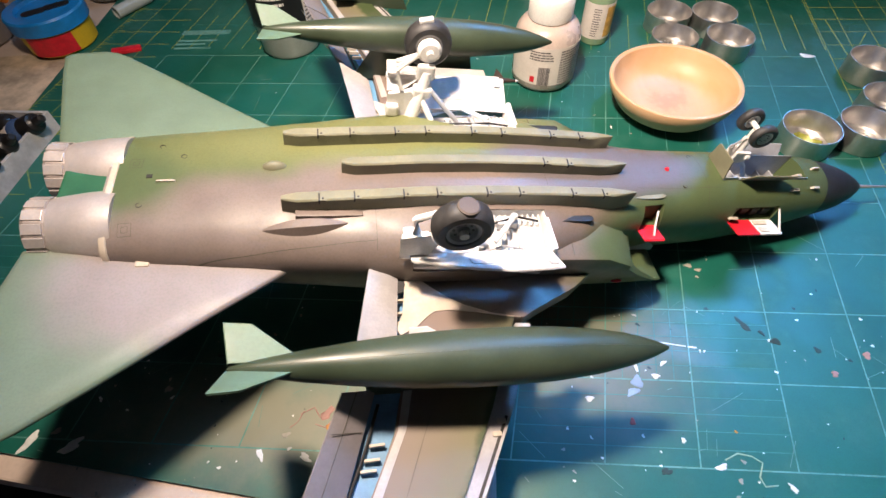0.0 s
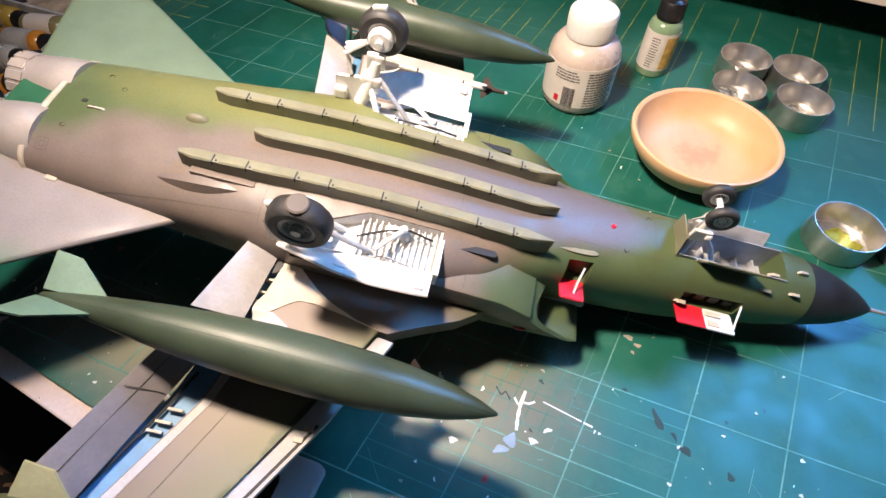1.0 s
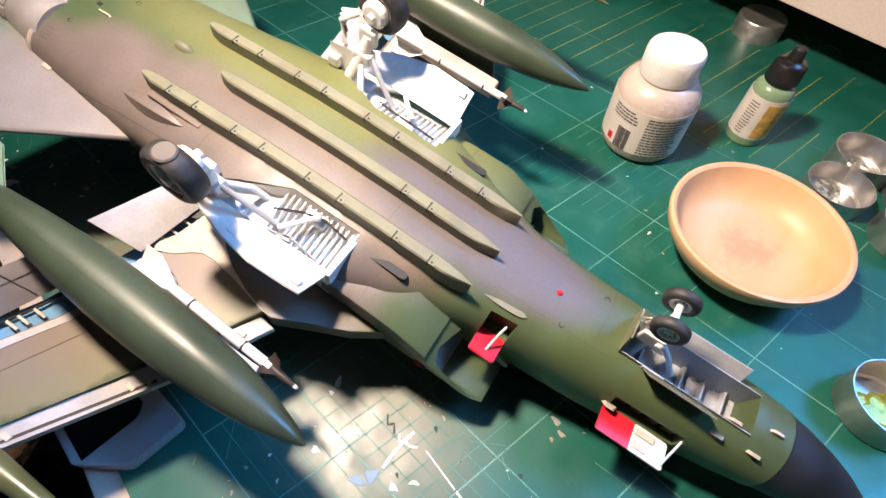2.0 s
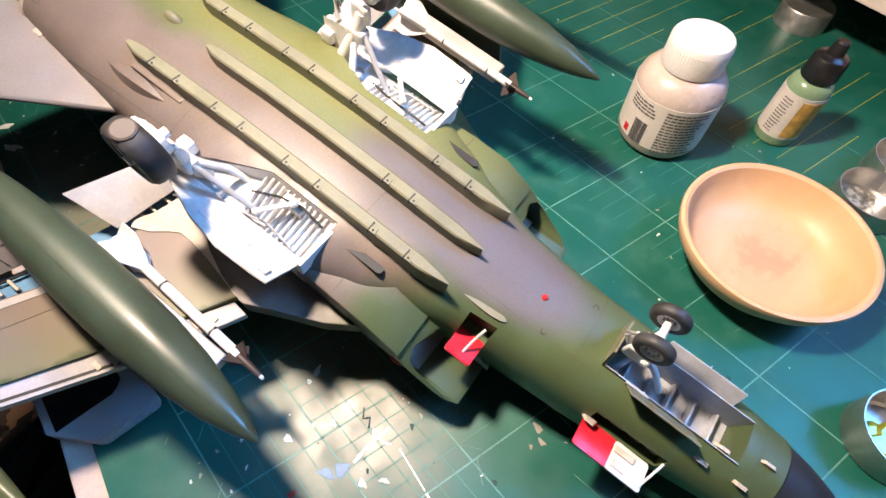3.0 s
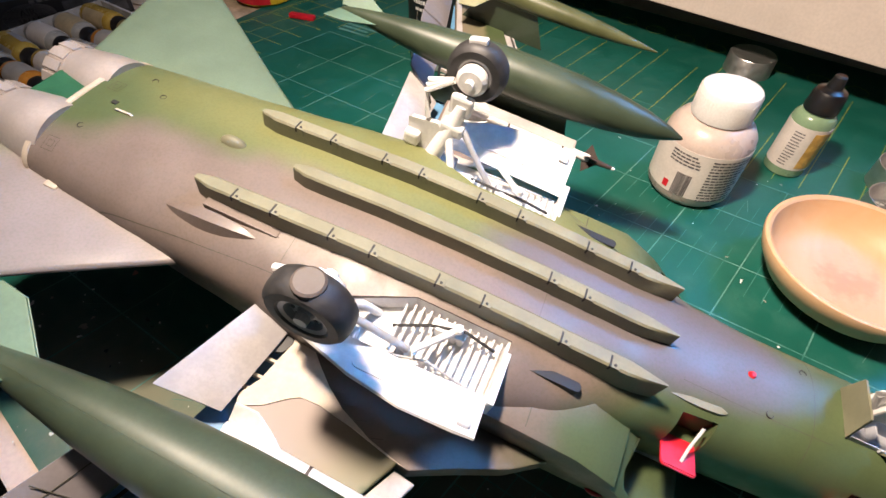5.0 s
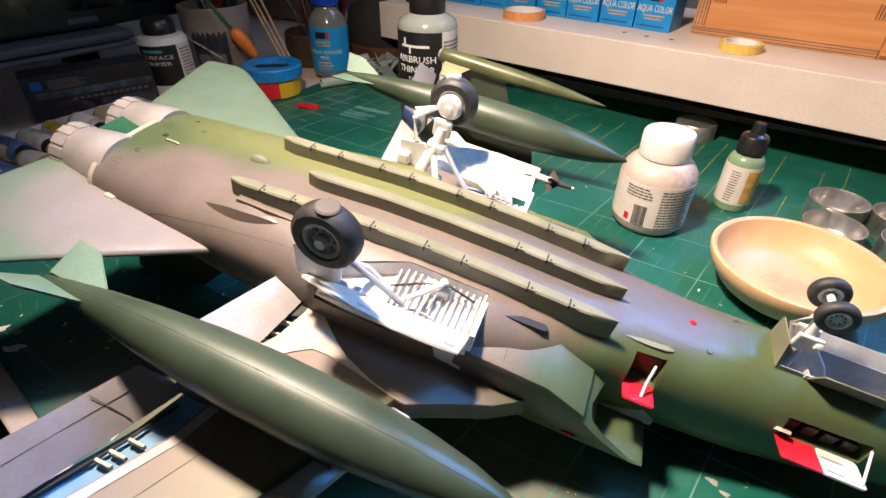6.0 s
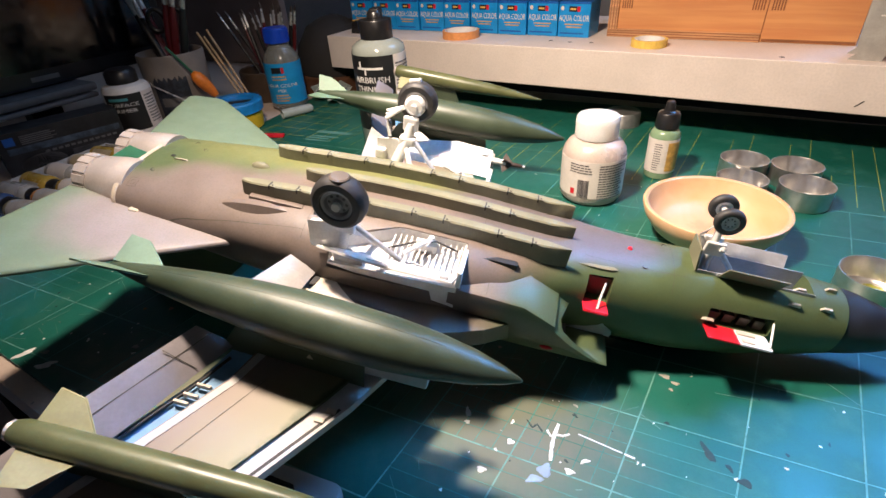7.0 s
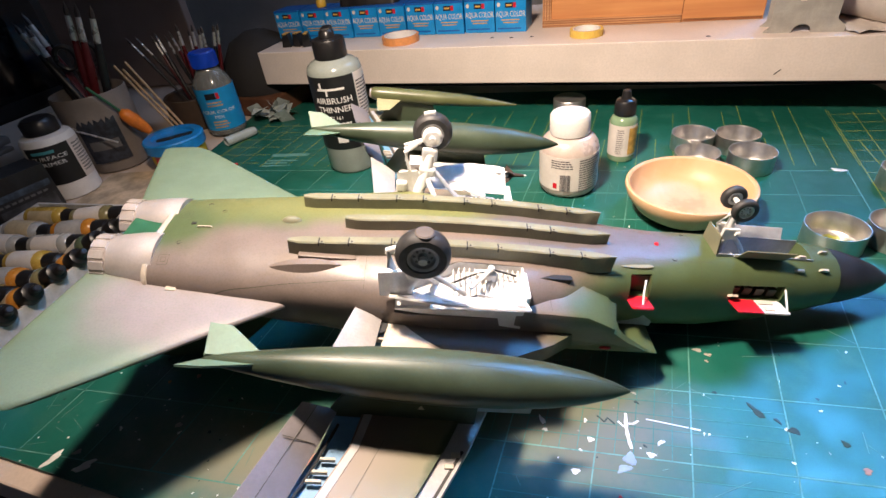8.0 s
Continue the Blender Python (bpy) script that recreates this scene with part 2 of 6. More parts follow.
def carve(ob, cutters):
    """Takes the cutters' shapes out of a mesh object and keeps the result as its mesh."""
    for bm in cutters:
        bmesh.ops.scale(bm, vec=(CM, CM, CM), verts=bm.verts)
        bmesh.ops.recalc_face_normals(bm, faces=bm.faces)
        me = bpy.data.meshes.new("cutter")
        bm.to_mesh(me)
        bm.free()
        c = new("cutter", me)
        c.matrix_world = ob.matrix_world
        md = ob.modifiers.new("cut", "BOOLEAN")
        md.operation, md.object, md.solver = "DIFFERENCE", c, "EXACT"
        bpy.context.view_layer.update()
        out = bpy.data.meshes.new_from_object(ob.evaluated_get(bpy.context.evaluated_depsgraph_get()))
        ob.modifiers.clear()
        old = ob.data
        ob.data = out
        bpy.data.meshes.remove(old)
        bpy.data.objects.remove(c)
        bpy.data.meshes.remove(me)
    ob.data.shade_smooth()
    ob.data.set_sharp_from_angle(angle=radians(35))
    return ob


# ---- the room ----
def room():
    wall = surface("wall_paint", (0.5, 0.45, 0.41), 0.8, vary=0.08, scale=6, fine=200)
    dark = surface("floor_carpet", (0.03, 0.025, 0.022), 0.95, vary=0.3, scale=15, fine=300, bump=0.4)
    tagged(part("floor", box(-160, 160, -100, 160, -78, -74), dark), "dark brown carpet floor of the room", "floor", kind="structure")
    bm = bmesh.new()
    for b in ((-160, 62, -100, 160, 176, 184), (148, 160, -100, 160, 176, 184), (62, 148, -100, 57, 176, 184), (62, 148, 143, 160, 176, 184)):
        add_box(bm, *b)
    tagged(part("ceiling", bm, surface("ceiling_paint", (0.7, 0.7, 0.69), 0.9, scale=5)), "plain grey ceiling with a skylight opening", "ceiling", kind="structure")
    tagged(part("wall_north", box(-160, 160, 150, 156, -74, 176), wall), "plain dim wall behind the desk", "wall", kind="structure")
    tagged(part("wall_west", box(-166, -160, -100, 160, -74, 176), wall), "plain dim side wall of the room", "wall", kind="structure")
    tagged(part("wall_east", box(160, 166, -100, 160, -74, 176), wall), "plain dim side wall of the room", "wall", kind="structure")
    tagged(part("wall_south", box(-166, 166, -106, -100, -74, 176), wall), "plain dim wall at the back of the room", "wall", kind="structure")
    bm = bmesh.new()
    for b in ((60, 64, 55, 145, 174, 186), (146, 150, 55, 145, 174, 186), (64, 146, 55, 59, 174, 186), (64, 146, 141, 145, 174, 186)):
        add_box(bm, *b)
    win = tagged(part("window_1", bm, surface("window_white", (0.7, 0.7, 0.7), 0.5)), "white skylight frame with cool evening light", "window", kind="structure")
    part("pane", box(64, 146, 59, 141, 183, 183.4), glow_sky(), win, "pale blue evening sky in the skylight")


def glow_sky():
    m, nt, bs = shader("evening_sky")
    bs.inputs["Base Color"].default_value = (0.1, 0.15, 0.25, 1)
    bs.inputs["Emission Color"].default_value = (0.4, 0.6, 1.0, 1)
    bs.inputs["Emission Strength"].default_value = 5.0
    return m


room()

M_LAMINATE = surface("desk_laminate", (0.62, 0.5, 0.42), 0.45, vary=0.05, scale=20, fine=500, bump=0.05)
M_SHELF = surface("shelf_laminate", (0.72, 0.62, 0.56), 0.5, vary=0.04, scale=12, fine=400, bump=0.04)


def desk():
    d = thing("desk", at(0, 0, -3.2), "pale laminate work desk under the cutting mat", "desk")
    part("desktop", prism([(-130, 16.4), (120, -22.3), (120, 100), (-130, 100)], 0, 2.9, bevel=0.15), M_LAMINATE, d)
    for x, y in ((-122, 20), (112, -14), (-122, 94), (112, 94)):
        part("leg", box(x - 3, x + 3, y - 3, y + 3, -71, 0, bevel=0.2), M_LAMINATE, d)


desk()


def mat_green():
    m, nt, bs = shader("mat_green")
    v = coords(nt)
    big, mid, fine = noise_tex(nt, 7, 4, 0.6, vec=v), noise_tex(nt, 45, 4, 0.65, vec=v), noise_tex(nt, 1500, 2, 0.5, vec=v)
    c = link_mix(nt, ramp(nt, big, 0.3, 0.7), (0.006, 0.085, 0.062), (0.012, 0.125, 0.095))
    c = link_mix(nt, ramp(nt, mid, 0.5, 0.75, 0, 0.5), c, (0.035, 0.15, 0.115))
    c = link_mix(nt, ramp(nt, fine, 0.4, 0.8, 0, 0.25), c, (0.004, 0.05, 0.04))
    # two paler tan patches with soft, uneven edges on the working side of the mat
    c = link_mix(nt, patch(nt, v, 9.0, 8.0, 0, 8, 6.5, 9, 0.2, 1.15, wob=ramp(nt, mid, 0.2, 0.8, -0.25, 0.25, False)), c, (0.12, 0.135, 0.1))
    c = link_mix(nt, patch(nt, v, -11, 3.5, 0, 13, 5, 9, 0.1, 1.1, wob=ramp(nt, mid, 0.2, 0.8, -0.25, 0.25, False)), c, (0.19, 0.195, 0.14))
    nt.links.new(c, bs.inputs["Base Color"])
    nt.links.new(ramp(nt, mid, 0.3, 0.7, 0.34, 0.5), bs.inputs["Roughness"])
    add_bump(nt, bs, fine, 0.12, 0.0003)
    return m


def add_strip(bm, x0, y0, x1, y1, w, z=0.0):
    d = Vector((x1 - x0, y1 - y0, 0)).normalized() * (w / 2)
    n = Vector((-d.y, d.x, 0))
    lo = [Vector((x0, y0, z)) + n, Vector((x0, y0, z)) - n, Vector((x1, y1, z)) - n, Vector((x1, y1, z)) + n]
    a = [bm.verts.new(p) for p in lo]
    c = [bm.verts.new(p + Vector((0, 0, 0.012))) for p in lo]
    bm.faces.new(c)
    for i in range(4):
        bm.faces.new((a[i], a[(i + 1) % 4], c[(i + 1) % 4], c[i]))


def on_grid(x, y):
    """From the mat's printed grid to its place on the desk."""
    return 26.2 + (x - 25) * 1.045 + (y - 10) * 0.19, 10.4 - (x - 25) * 0.045 + (y - 10)


def printed_line(mat, name, x0, y0, x1, y1, w, material, label=""):
    bm = bmesh.new()
    add_strip(bm, *on_grid(x0, y0), *on_grid(x1, y1), w)
    return part(name, bm, material, mat, label, m=Matrix.Translation((0, 0, 0.298 * CM)))


def worn_print(name, colour, worn=0.5):
    """Ink that is rubbed through to the green in patches."""
    m, nt, bs = shader(name)
    v = coords(nt)
    c = link_mix(nt, ramp(nt, noise_tex(nt, 18, 4, 0.65, vec=v), 0.35, 0.7, 0.0, worn), colour, (0.012, 0.12, 0.09))
    c = link_mix(nt, ramp(nt, noise_tex(nt, 300, 3, 0.6, vec=v), 0.5, 0.75, 0.0, 0.7), c, (0.012, 0.11, 0.085))
    nt.links.new(c, bs.inputs["Base Color"])
    bs.inputs["Roughness"].default_value = 0.55
    return m


M_LINE = worn_print("print_pale", (0.13, 0.31, 0.27), 0.75)
M_FINE = worn_print("print_fine", (0.06, 0.21, 0.175), 0.9)
M_YELLOW = worn_print("print_yellow", (0.42, 0.42, 0.05), 0.6)
MX0, MX1, MY0, MY1 = -41.5, 51.0, -2.25, 69.0


def cutting_mat():
    mat = thing("cutting_mat", at(0, 0, -0.3), "worn green cutting mat with pale grid lines and paint spots", "cutting mat")
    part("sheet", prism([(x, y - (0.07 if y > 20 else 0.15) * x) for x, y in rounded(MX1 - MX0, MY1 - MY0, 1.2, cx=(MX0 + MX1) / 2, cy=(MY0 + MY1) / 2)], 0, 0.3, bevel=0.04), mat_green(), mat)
    up = Matrix.Translation((0, 0, 0.298 * CM))
    gx0, gx1, gy0, gy1 = -35, 30, 5, 40
    for i in range(14):
        printed_line(mat, "grid_line", gx0 + 5 * i, 0, gx0 + 5 * i, gy1, 0.085, M_LINE)
    for i in range(9):
        printed_line(mat, "grid_line", gx0, 5 * i, gx1, 5 * i, 0.085, M_LINE)
    # finer centimetre lines in the lower and middle bands
    for x in range(0, 15):
        if x % 5:
            for y0, y1 in ((5, 12.5), (27.5, 31.5), (33, 37)):
                printed_line(mat, "fine_line", x, y0, x, y1, 0.05, M_FINE)
    for y in (1, 2, 3, 4, 6, 7, 8, 9):
        printed_line(mat, "fine_line", 5, y, 20, y, 0.05, M_FINE)
        printed_line(mat, "fine_line", -35, y + 5, -25, y + 5, 0.05, M_FINE)
    for i in range(36):
        printed_line(mat, "yellow_line", -35.2 + 1.9 * i, 41.2, -35.2 + 1.9 * i, 48.2 if i % 3 == 1 else (56.4 if i % 3 else 58.5), 0.055, M_YELLOW)
    for y in np.arange(-1, 57, 2.54):
        printed_line(mat, "yellow_line", -43.5, y, -36, y, 0.06, M_YELLOW)
        printed_line(mat, "yellow_line", 31.5, y, 44.5, y, 0.06, M_YELLOW)
    for x in (-43.5, -40.9, -38.4, 31.5, 34, 36.6, 39.1, 41.7, 44.4):
        printed_line(mat, "yellow_line", x, -1, x, 56, 0.06, M_YELLOW)
    for a in ((32.7, 47.1, 33.3, 37.9, 0.08), (31.5, 20, 44, 33, 0.1), (-43.5, 29, -36, 20, 0.12), (36.0, 44.4, 32.2, 37.8, 0.1)):
        printed_line(mat, "yellow_line", *a, M_YELLOW)
    for y in np.arange(0, 56, 0.5):
        printed_line(mat, "ruler_tick", -43.4, y, -43.5 + (1.0 if round(y * 2) % 10 == 0 else 0.5), y, 0.04, M_YELLOW)
    for i in range(22):
        ring = lathe([(1.02, 0), (1.02, 0.012), (1.07, 0.012), (1.07, 0)], 40)
        part("circle_mark", ring, M_YELLOW, mat, m=Matrix.Translation((CM * (-31.3 + 3.45 * i), CM * (64.6 - 0.13 * (-31.3 + 3.45 * i)), 0.298 * CM)))
    printed_line(mat, "grid_line", -35, 46.3, 37, 46.3, 0.06, M_FINE)
    # rubbed maker's panel: plain bars
    bm = bmesh.new()
    for y0, x1, h in ((47.6, -20.4, 0.9), (45.9, -21.5, 0.35), (45.2, -22.6, 0.35), (44.4, -21.8, 0.35)):
        add_strip(bm, -30.5, y0, x1 - 4.6, y0, h)
    part("printed_panel", bm, M_LINE, mat, "faded printed panel", m=up)
    return mat


MAT = cutting_mat()


def blob(bm, x, y, r, n=11, z=0.0, h=0.03, stretch=1.0, turn=0.0):
    """A dried drop of paint with an uneven rim."""
    rim = []
    n = max(n, 18)
    p2, p3, p5 = (random.uniform(0, 6.28) for _ in range(3))
    for i in range(n):
        a = 2 * math.pi * i / n
        q = r * (0.85 + 0.2 * math.sin(2 * a + p2) + 0.16 * math.sin(3 * a + p3) + 0.1 * math.sin(5 * a + p5))
        px_, py_ = q * math.cos(a) * stretch, q * math.sin(a)
        rim.append((x + px_ * math.cos(turn) - py_ * math.sin(turn), y + px_ * math.sin(turn) + py_ * math.cos(turn)))
    lo = [bm.verts.new((p[0], p[1], z)) for p in rim]
    hi = [bm.verts.new((x + (p[0] - x) * 0.8, y + (p[1] - y) * 0.8, z + h)) for p in rim]
    bm.faces.new(hi)
    for i in range(n):
        bm.faces.new((lo[i], lo[(i + 1) % n], hi[(i + 1) % n], hi[i]))


def paint_spots():
    up = Matrix.Translation((0, 0, 0.3 * CM))
    white, grey, red, dark = (surface("dried_white", (0.7, 0.72, 0.7), 0.5, bump=0), surface("dried_grey", (0.3, 0.29, 0.25), 0.6, bump=0),
                              surface("dried_red", (0.5, 0.03, 0.02), 0.5, bump=0), surface("dried_dark", (0.02, 0.05, 0.05), 0.7, bump=0))
    pink = surface("dried_pink", (0.36, 0.2, 0.17), 0.6, bump=0)
    blue = surface("dried_blue", (0.25, 0.36, 0.5), 0.6, bump=0)
    ochre = surface("dried_ochre", (0.45, 0.2, 0.04), 0.6, bump=0)
    spots = ((12.68, 6.2, 0.27, 1.7, -0.6, white), (13.35, 7.05, 0.24, 1.6, 0.6, white), (13.32, 2.34, 0.22, 1.2, 0, white), (11.89, 1.72, 0.1, 1.1, 0, white), (11.7, 0.97, 0.12, 1.2, 0, white),
             (15.0, 0.9, 0.33, 1.5, 0.3, white), (15.8, 0.19, 0.22, 1.2, 0, grey), (15.4, -0.65, 0.2, 1.2, 0, grey), (16.3, 1.18, 0.2, 1.1, 0, grey), (18.46, -0.17, 0.22, 2.4, -0.8, white),
             (19.24, 9.71, 0.36, 2.8, -0.9, dark), (20.84, 8.48, 0.32, 2.2, -0.3, dark), (20.2, 9.1, 0.16, 3.4, -0.9, dark), (23.24, 7.87, 0.26, 1.8, -0.6, dark), (23.6, 6.29, 0.3, 1.4, 0.2, pink), (26.1, 7.5, 0.34, 1.6, 0.5, pink),
             (22.83, 10.02, 0.14, 1.2, 0, white), (17.62, 14.1, 0.26, 1.4, 0.3, grey), (17.02, 14.5, 0.32, 1.5, 0.2, grey), (17.37, 13.52, 0.18, 1.2, 0, grey), (10.68, 3.4, 0.24, 1.1, 0, red), (11.93, 0.68, 0.3, 1.8, 0.4, dark),
             (16.43, 2.81, 0.14, 1.3, 0, ochre), (36.42, 40.38, 0.72, 1.35, -0.2, white), (-17.62, 5.48, 0.3, 1.5, 0.7, grey), (-24.9, 2.3, 0.5, 2.2, 1.0, white), (-22.25, 2.04, 0.5, 2.4, 0.5, white), (-23.5, 2.9, 0.3, 1.6, 0.1, grey),
             (9.4, 6.9, 0.24, 1.8, 0.2, white), (8.4, 4.8, 0.28, 1.7, -0.3, white), (6.55, 8.0, 0.26, 2.2, -1.3, white), (6.73, 7.34, 0.2, 1.5, 0.4, white), (11.48, 5.86, 0.5, 1.6, 0.9, blue), (11.09, 5.2, 0.4, 1.7, 0.7, blue),
             (-25.2, 9.4, 0.12, 1.2, 0, white), (-23.6, 10.2, 0.13, 1.1, 0, white), (-20.6, 8.9, 0.16, 1.6, 0.4, ochre), (-18.6, 9.6, 0.26, 1.4, 0.2, pink), (-19.6, 7.4, 0.12, 1.2, 0, white),
             (-10.93, 1.57, 0.3, 2.0, 1.9, white), (-8.28, 1.41, 0.3, 2.2, -0.4, white), (-9.3, 1.9, 0.16, 1.4, 0, white), (-13.83, 1.17, 0.12, 1.0, 0, white), (-13.13, 0.86, 0.17, 1.1, 0, white), (-12.2, 1.2, 0.09, 1.0, 0, white),
             (-7.4, 3.9, 0.5, 1.4, 0.9, pink), (-9.64, 2.67, 0.28, 1.4, 0.5, grey), (-7.1, 3.2, 0.3, 1.6, 0.2, ochre))
    for x, y, r, s, a, mt in spots:
        bm = bmesh.new()
        blob(bm, x, y, r * (0.68 if mt is not red else 0.85), stretch=s, turn=a)
        part("paint_spot", bm, mt, MAT, m=up)
    bm = bmesh.new()
    add_strip(bm, 12.76, 8.6, 15.1, 8.19, 0.08)
    add_strip(bm, 15.2, 8.17, 15.74, 8.08, 0.11)
    part("scratch", bm, white, MAT, "long white scratch", m=up)
    pale_green = surface("dried_pale_green", (0.3, 0.42, 0.3), 0.6, bump=0)
    strings = ((((11.62, 8.9), (11.53, 7.97), (11.56, 7.21), (11.66, 6.48)), 0.2, white), (((11.69, 8.18), (12.0, 8.2), (12.31, 8.44)), 0.16, white), (((11.1, 8.3), (11.35, 8.0), (11.55, 8.05)), 0.14, white),
               (((15.29, 1.27), (16.09, 1.63), (16.82, 1.48), (17.3, 1.12), (16.88, 0.39), (17.0, -0.09), (17.71, -0.03)), 0.08, pale_green), (((9.9, 8.6), (10.3, 8.2), (10.5, 8.5), (10.9, 8.1)), 0.1, dark),
               (((-9.0, 3.9), (-8.2, 4.3), (-7.8, 3.7), (-7.2, 4.4), (-6.7, 3.9), (-7.4, 3.1), (-8.0, 3.3)), 0.07, pink), (((-8.8, 4.1), (-9.1, 3.4), (-9.5, 3.1)), 0.06, pink))
    for path, w, ink in strings:
        bm = bmesh.new()
        pts = [Vector((*p, 0.0)) for p in path]
        fine = [a.lerp(b, k / 4) for a, b in zip(pts, pts[1:]) for k in range(4)] + [pts[-1]]
        rows = [[], [], [], []]
        for i, p in enumerate(fine):
            d = (fine[min(i + 1, len(fine) - 1)] - fine[max(i - 1, 0)]).normalized()
            n = Vector((-d.y, d.x, 0)) * w * random.uniform(0.35, 0.62)
            for r, q in zip(rows, (p + n, p + n * 0.6 + Vector((0, 0, 0.03)), p - n * 0.6 + Vector((0, 0, 0.03)), p - n)):
                r.append(q)
        add_loft(bm, rows, caps=False, closed=False)
        part("paint_drip", bm, ink, MAT, "thin dried paint string", m=up)
    for i in range(230):
        x, y = random.choice(((random.uniform(5, 28), random.uniform(-1, 16)), (random.uniform(-30, -8), random.uniform(-1, 14)), (random.uniform(-20, 28), random.uniform(18, 45))))
        bm = bmesh.new()
        blob(bm, x, y, 0.03 + 0.1 * random.random() ** 2.5, 7, h=0.012, stretch=random.uniform(1, 1.8), turn=random.uniform(0, 3))
        part("paint_spot", bm, random.choice((white, grey, white, dark)), MAT, m=up)


def scuffs():
    """Knife scratches and stray hairs worn into the mat."""
    rg = random.Random(31)
    pale = surface("scuff_pale", (0.12, 0.24, 0.2), 0.6, bump=0)
    for i in range(110):
        x, y = rg.choice(((rg.uniform(4, 30), rg.uniform(-2, 17)), (rg.uniform(-34, -8), rg.uniform(1, 16)), (rg.uniform(-30, 30), rg.uniform(26, 46))))
        a, n = rg.uniform(0, 3.14), 0.3 + 2.2 * rg.random() ** 2
        bm = bmesh.new()
        add_strip(bm, x, y, x + n * math.cos(a), y + n * math.sin(a), rg.uniform(0.015, 0.04))
        part("scratch", bm, pale, MAT, m=Matrix.Translation((0, 0, 0.299 * CM)))


paint_spots()
scuffs()


# ---- the model aircraft, upside down on its fin and canopy ----
PLANE = thing("model_aircraft", pose(0.0294, 0.1489, 0.1041, 4.16, 10.95, 9.83) @ Matrix.Scale(1.072, 4),
              "large green and grey camouflaged plastic model jet lying upside down", "model aircraft")

M_GROOVE = surface("groove_dark", (0.045, 0.04, 0.035), 0.7, bump=0)

M_SEAM = surface("seam_shadow", (0.085, 0.08, 0.06), 0.6, bump=0)

# stations along the body: x, half width, belly height, spine height, squareness
BODY = ((21.8, 1.95, -0.75, -4.5, 2.1), (20.0, 2.15, -0.6, -5.2, 2.2), (17.0, 2.4, -0.6, -6.0, 2.4), (14.0, 2.6, -0.75, -6.4, 2.5), (11.0, 2.8, -0.95, -6.3, 2.6),
        (8.5, 3.05, -0.95, -6.2, 2.7), (6.5, 3.6, -0.85, -6.1, 2.8), (4.0, 4.6, -0.75, -6.0, 3.0), (2.0, 5.2, -0.65, -6.0, 3.2), (-1.0, 5.45, -0.6, -6.0, 3.3),
        (-4.0, 5.4, -0.65, -6.0, 3.2), (-7.0, 5.1, -0.85, -6.0, 3.0), (-10.0, 4.75, -1.05, -6.0, 2.8), (-13.0, 4.4, -1.3, -5.9, 2.7), (-16.0, 4.1, -1.55, -5.7, 2.7), (-18.7, 3.75, -1.8, -5.4, 2.8))


def lerp_rows(rows, x):
    for a, c in zip(rows, rows[1:]):
        if c[0] <= x <= a[0]:
            k = (a[0] - x) / (a[0] - c[0])
            k = k * k * (3 - 2 * k) * 0.35 + k * 0.65
            return [p + (q - p) * k for p, q in zip(a[1:], c[1:])]
    return list(rows[-1][1:]) if x < rows[-1][0] else list(rows[0][1:])


def body_ring(x, n=56, grow=0.0):
    w, zb, zs, e = lerp_rows(BODY, x)
    w, zb, zs = w + grow, zb + grow, zs - grow
    zc, h = (zb + zs) / 2, (zb - zs) / 2
    out = []
    for i in range(n):
        a = 2 * math.pi * i / n
        c, s = math.cos(a), math.sin(a)
        out.append((x, w * math.copysign(abs(c) ** (2 / e), c), zc + h * math.copysign(abs(s) ** (2 / e), s)))
    return out


def belly(x, y):
    w, zb, zs, e = lerp_rows(BODY, x)
    zc, h = (zb + zs) / 2, (zb - zs) / 2
    return zc + h * max(0.0, 1 - min(1, abs(y) / w) ** e) ** (1 / e)


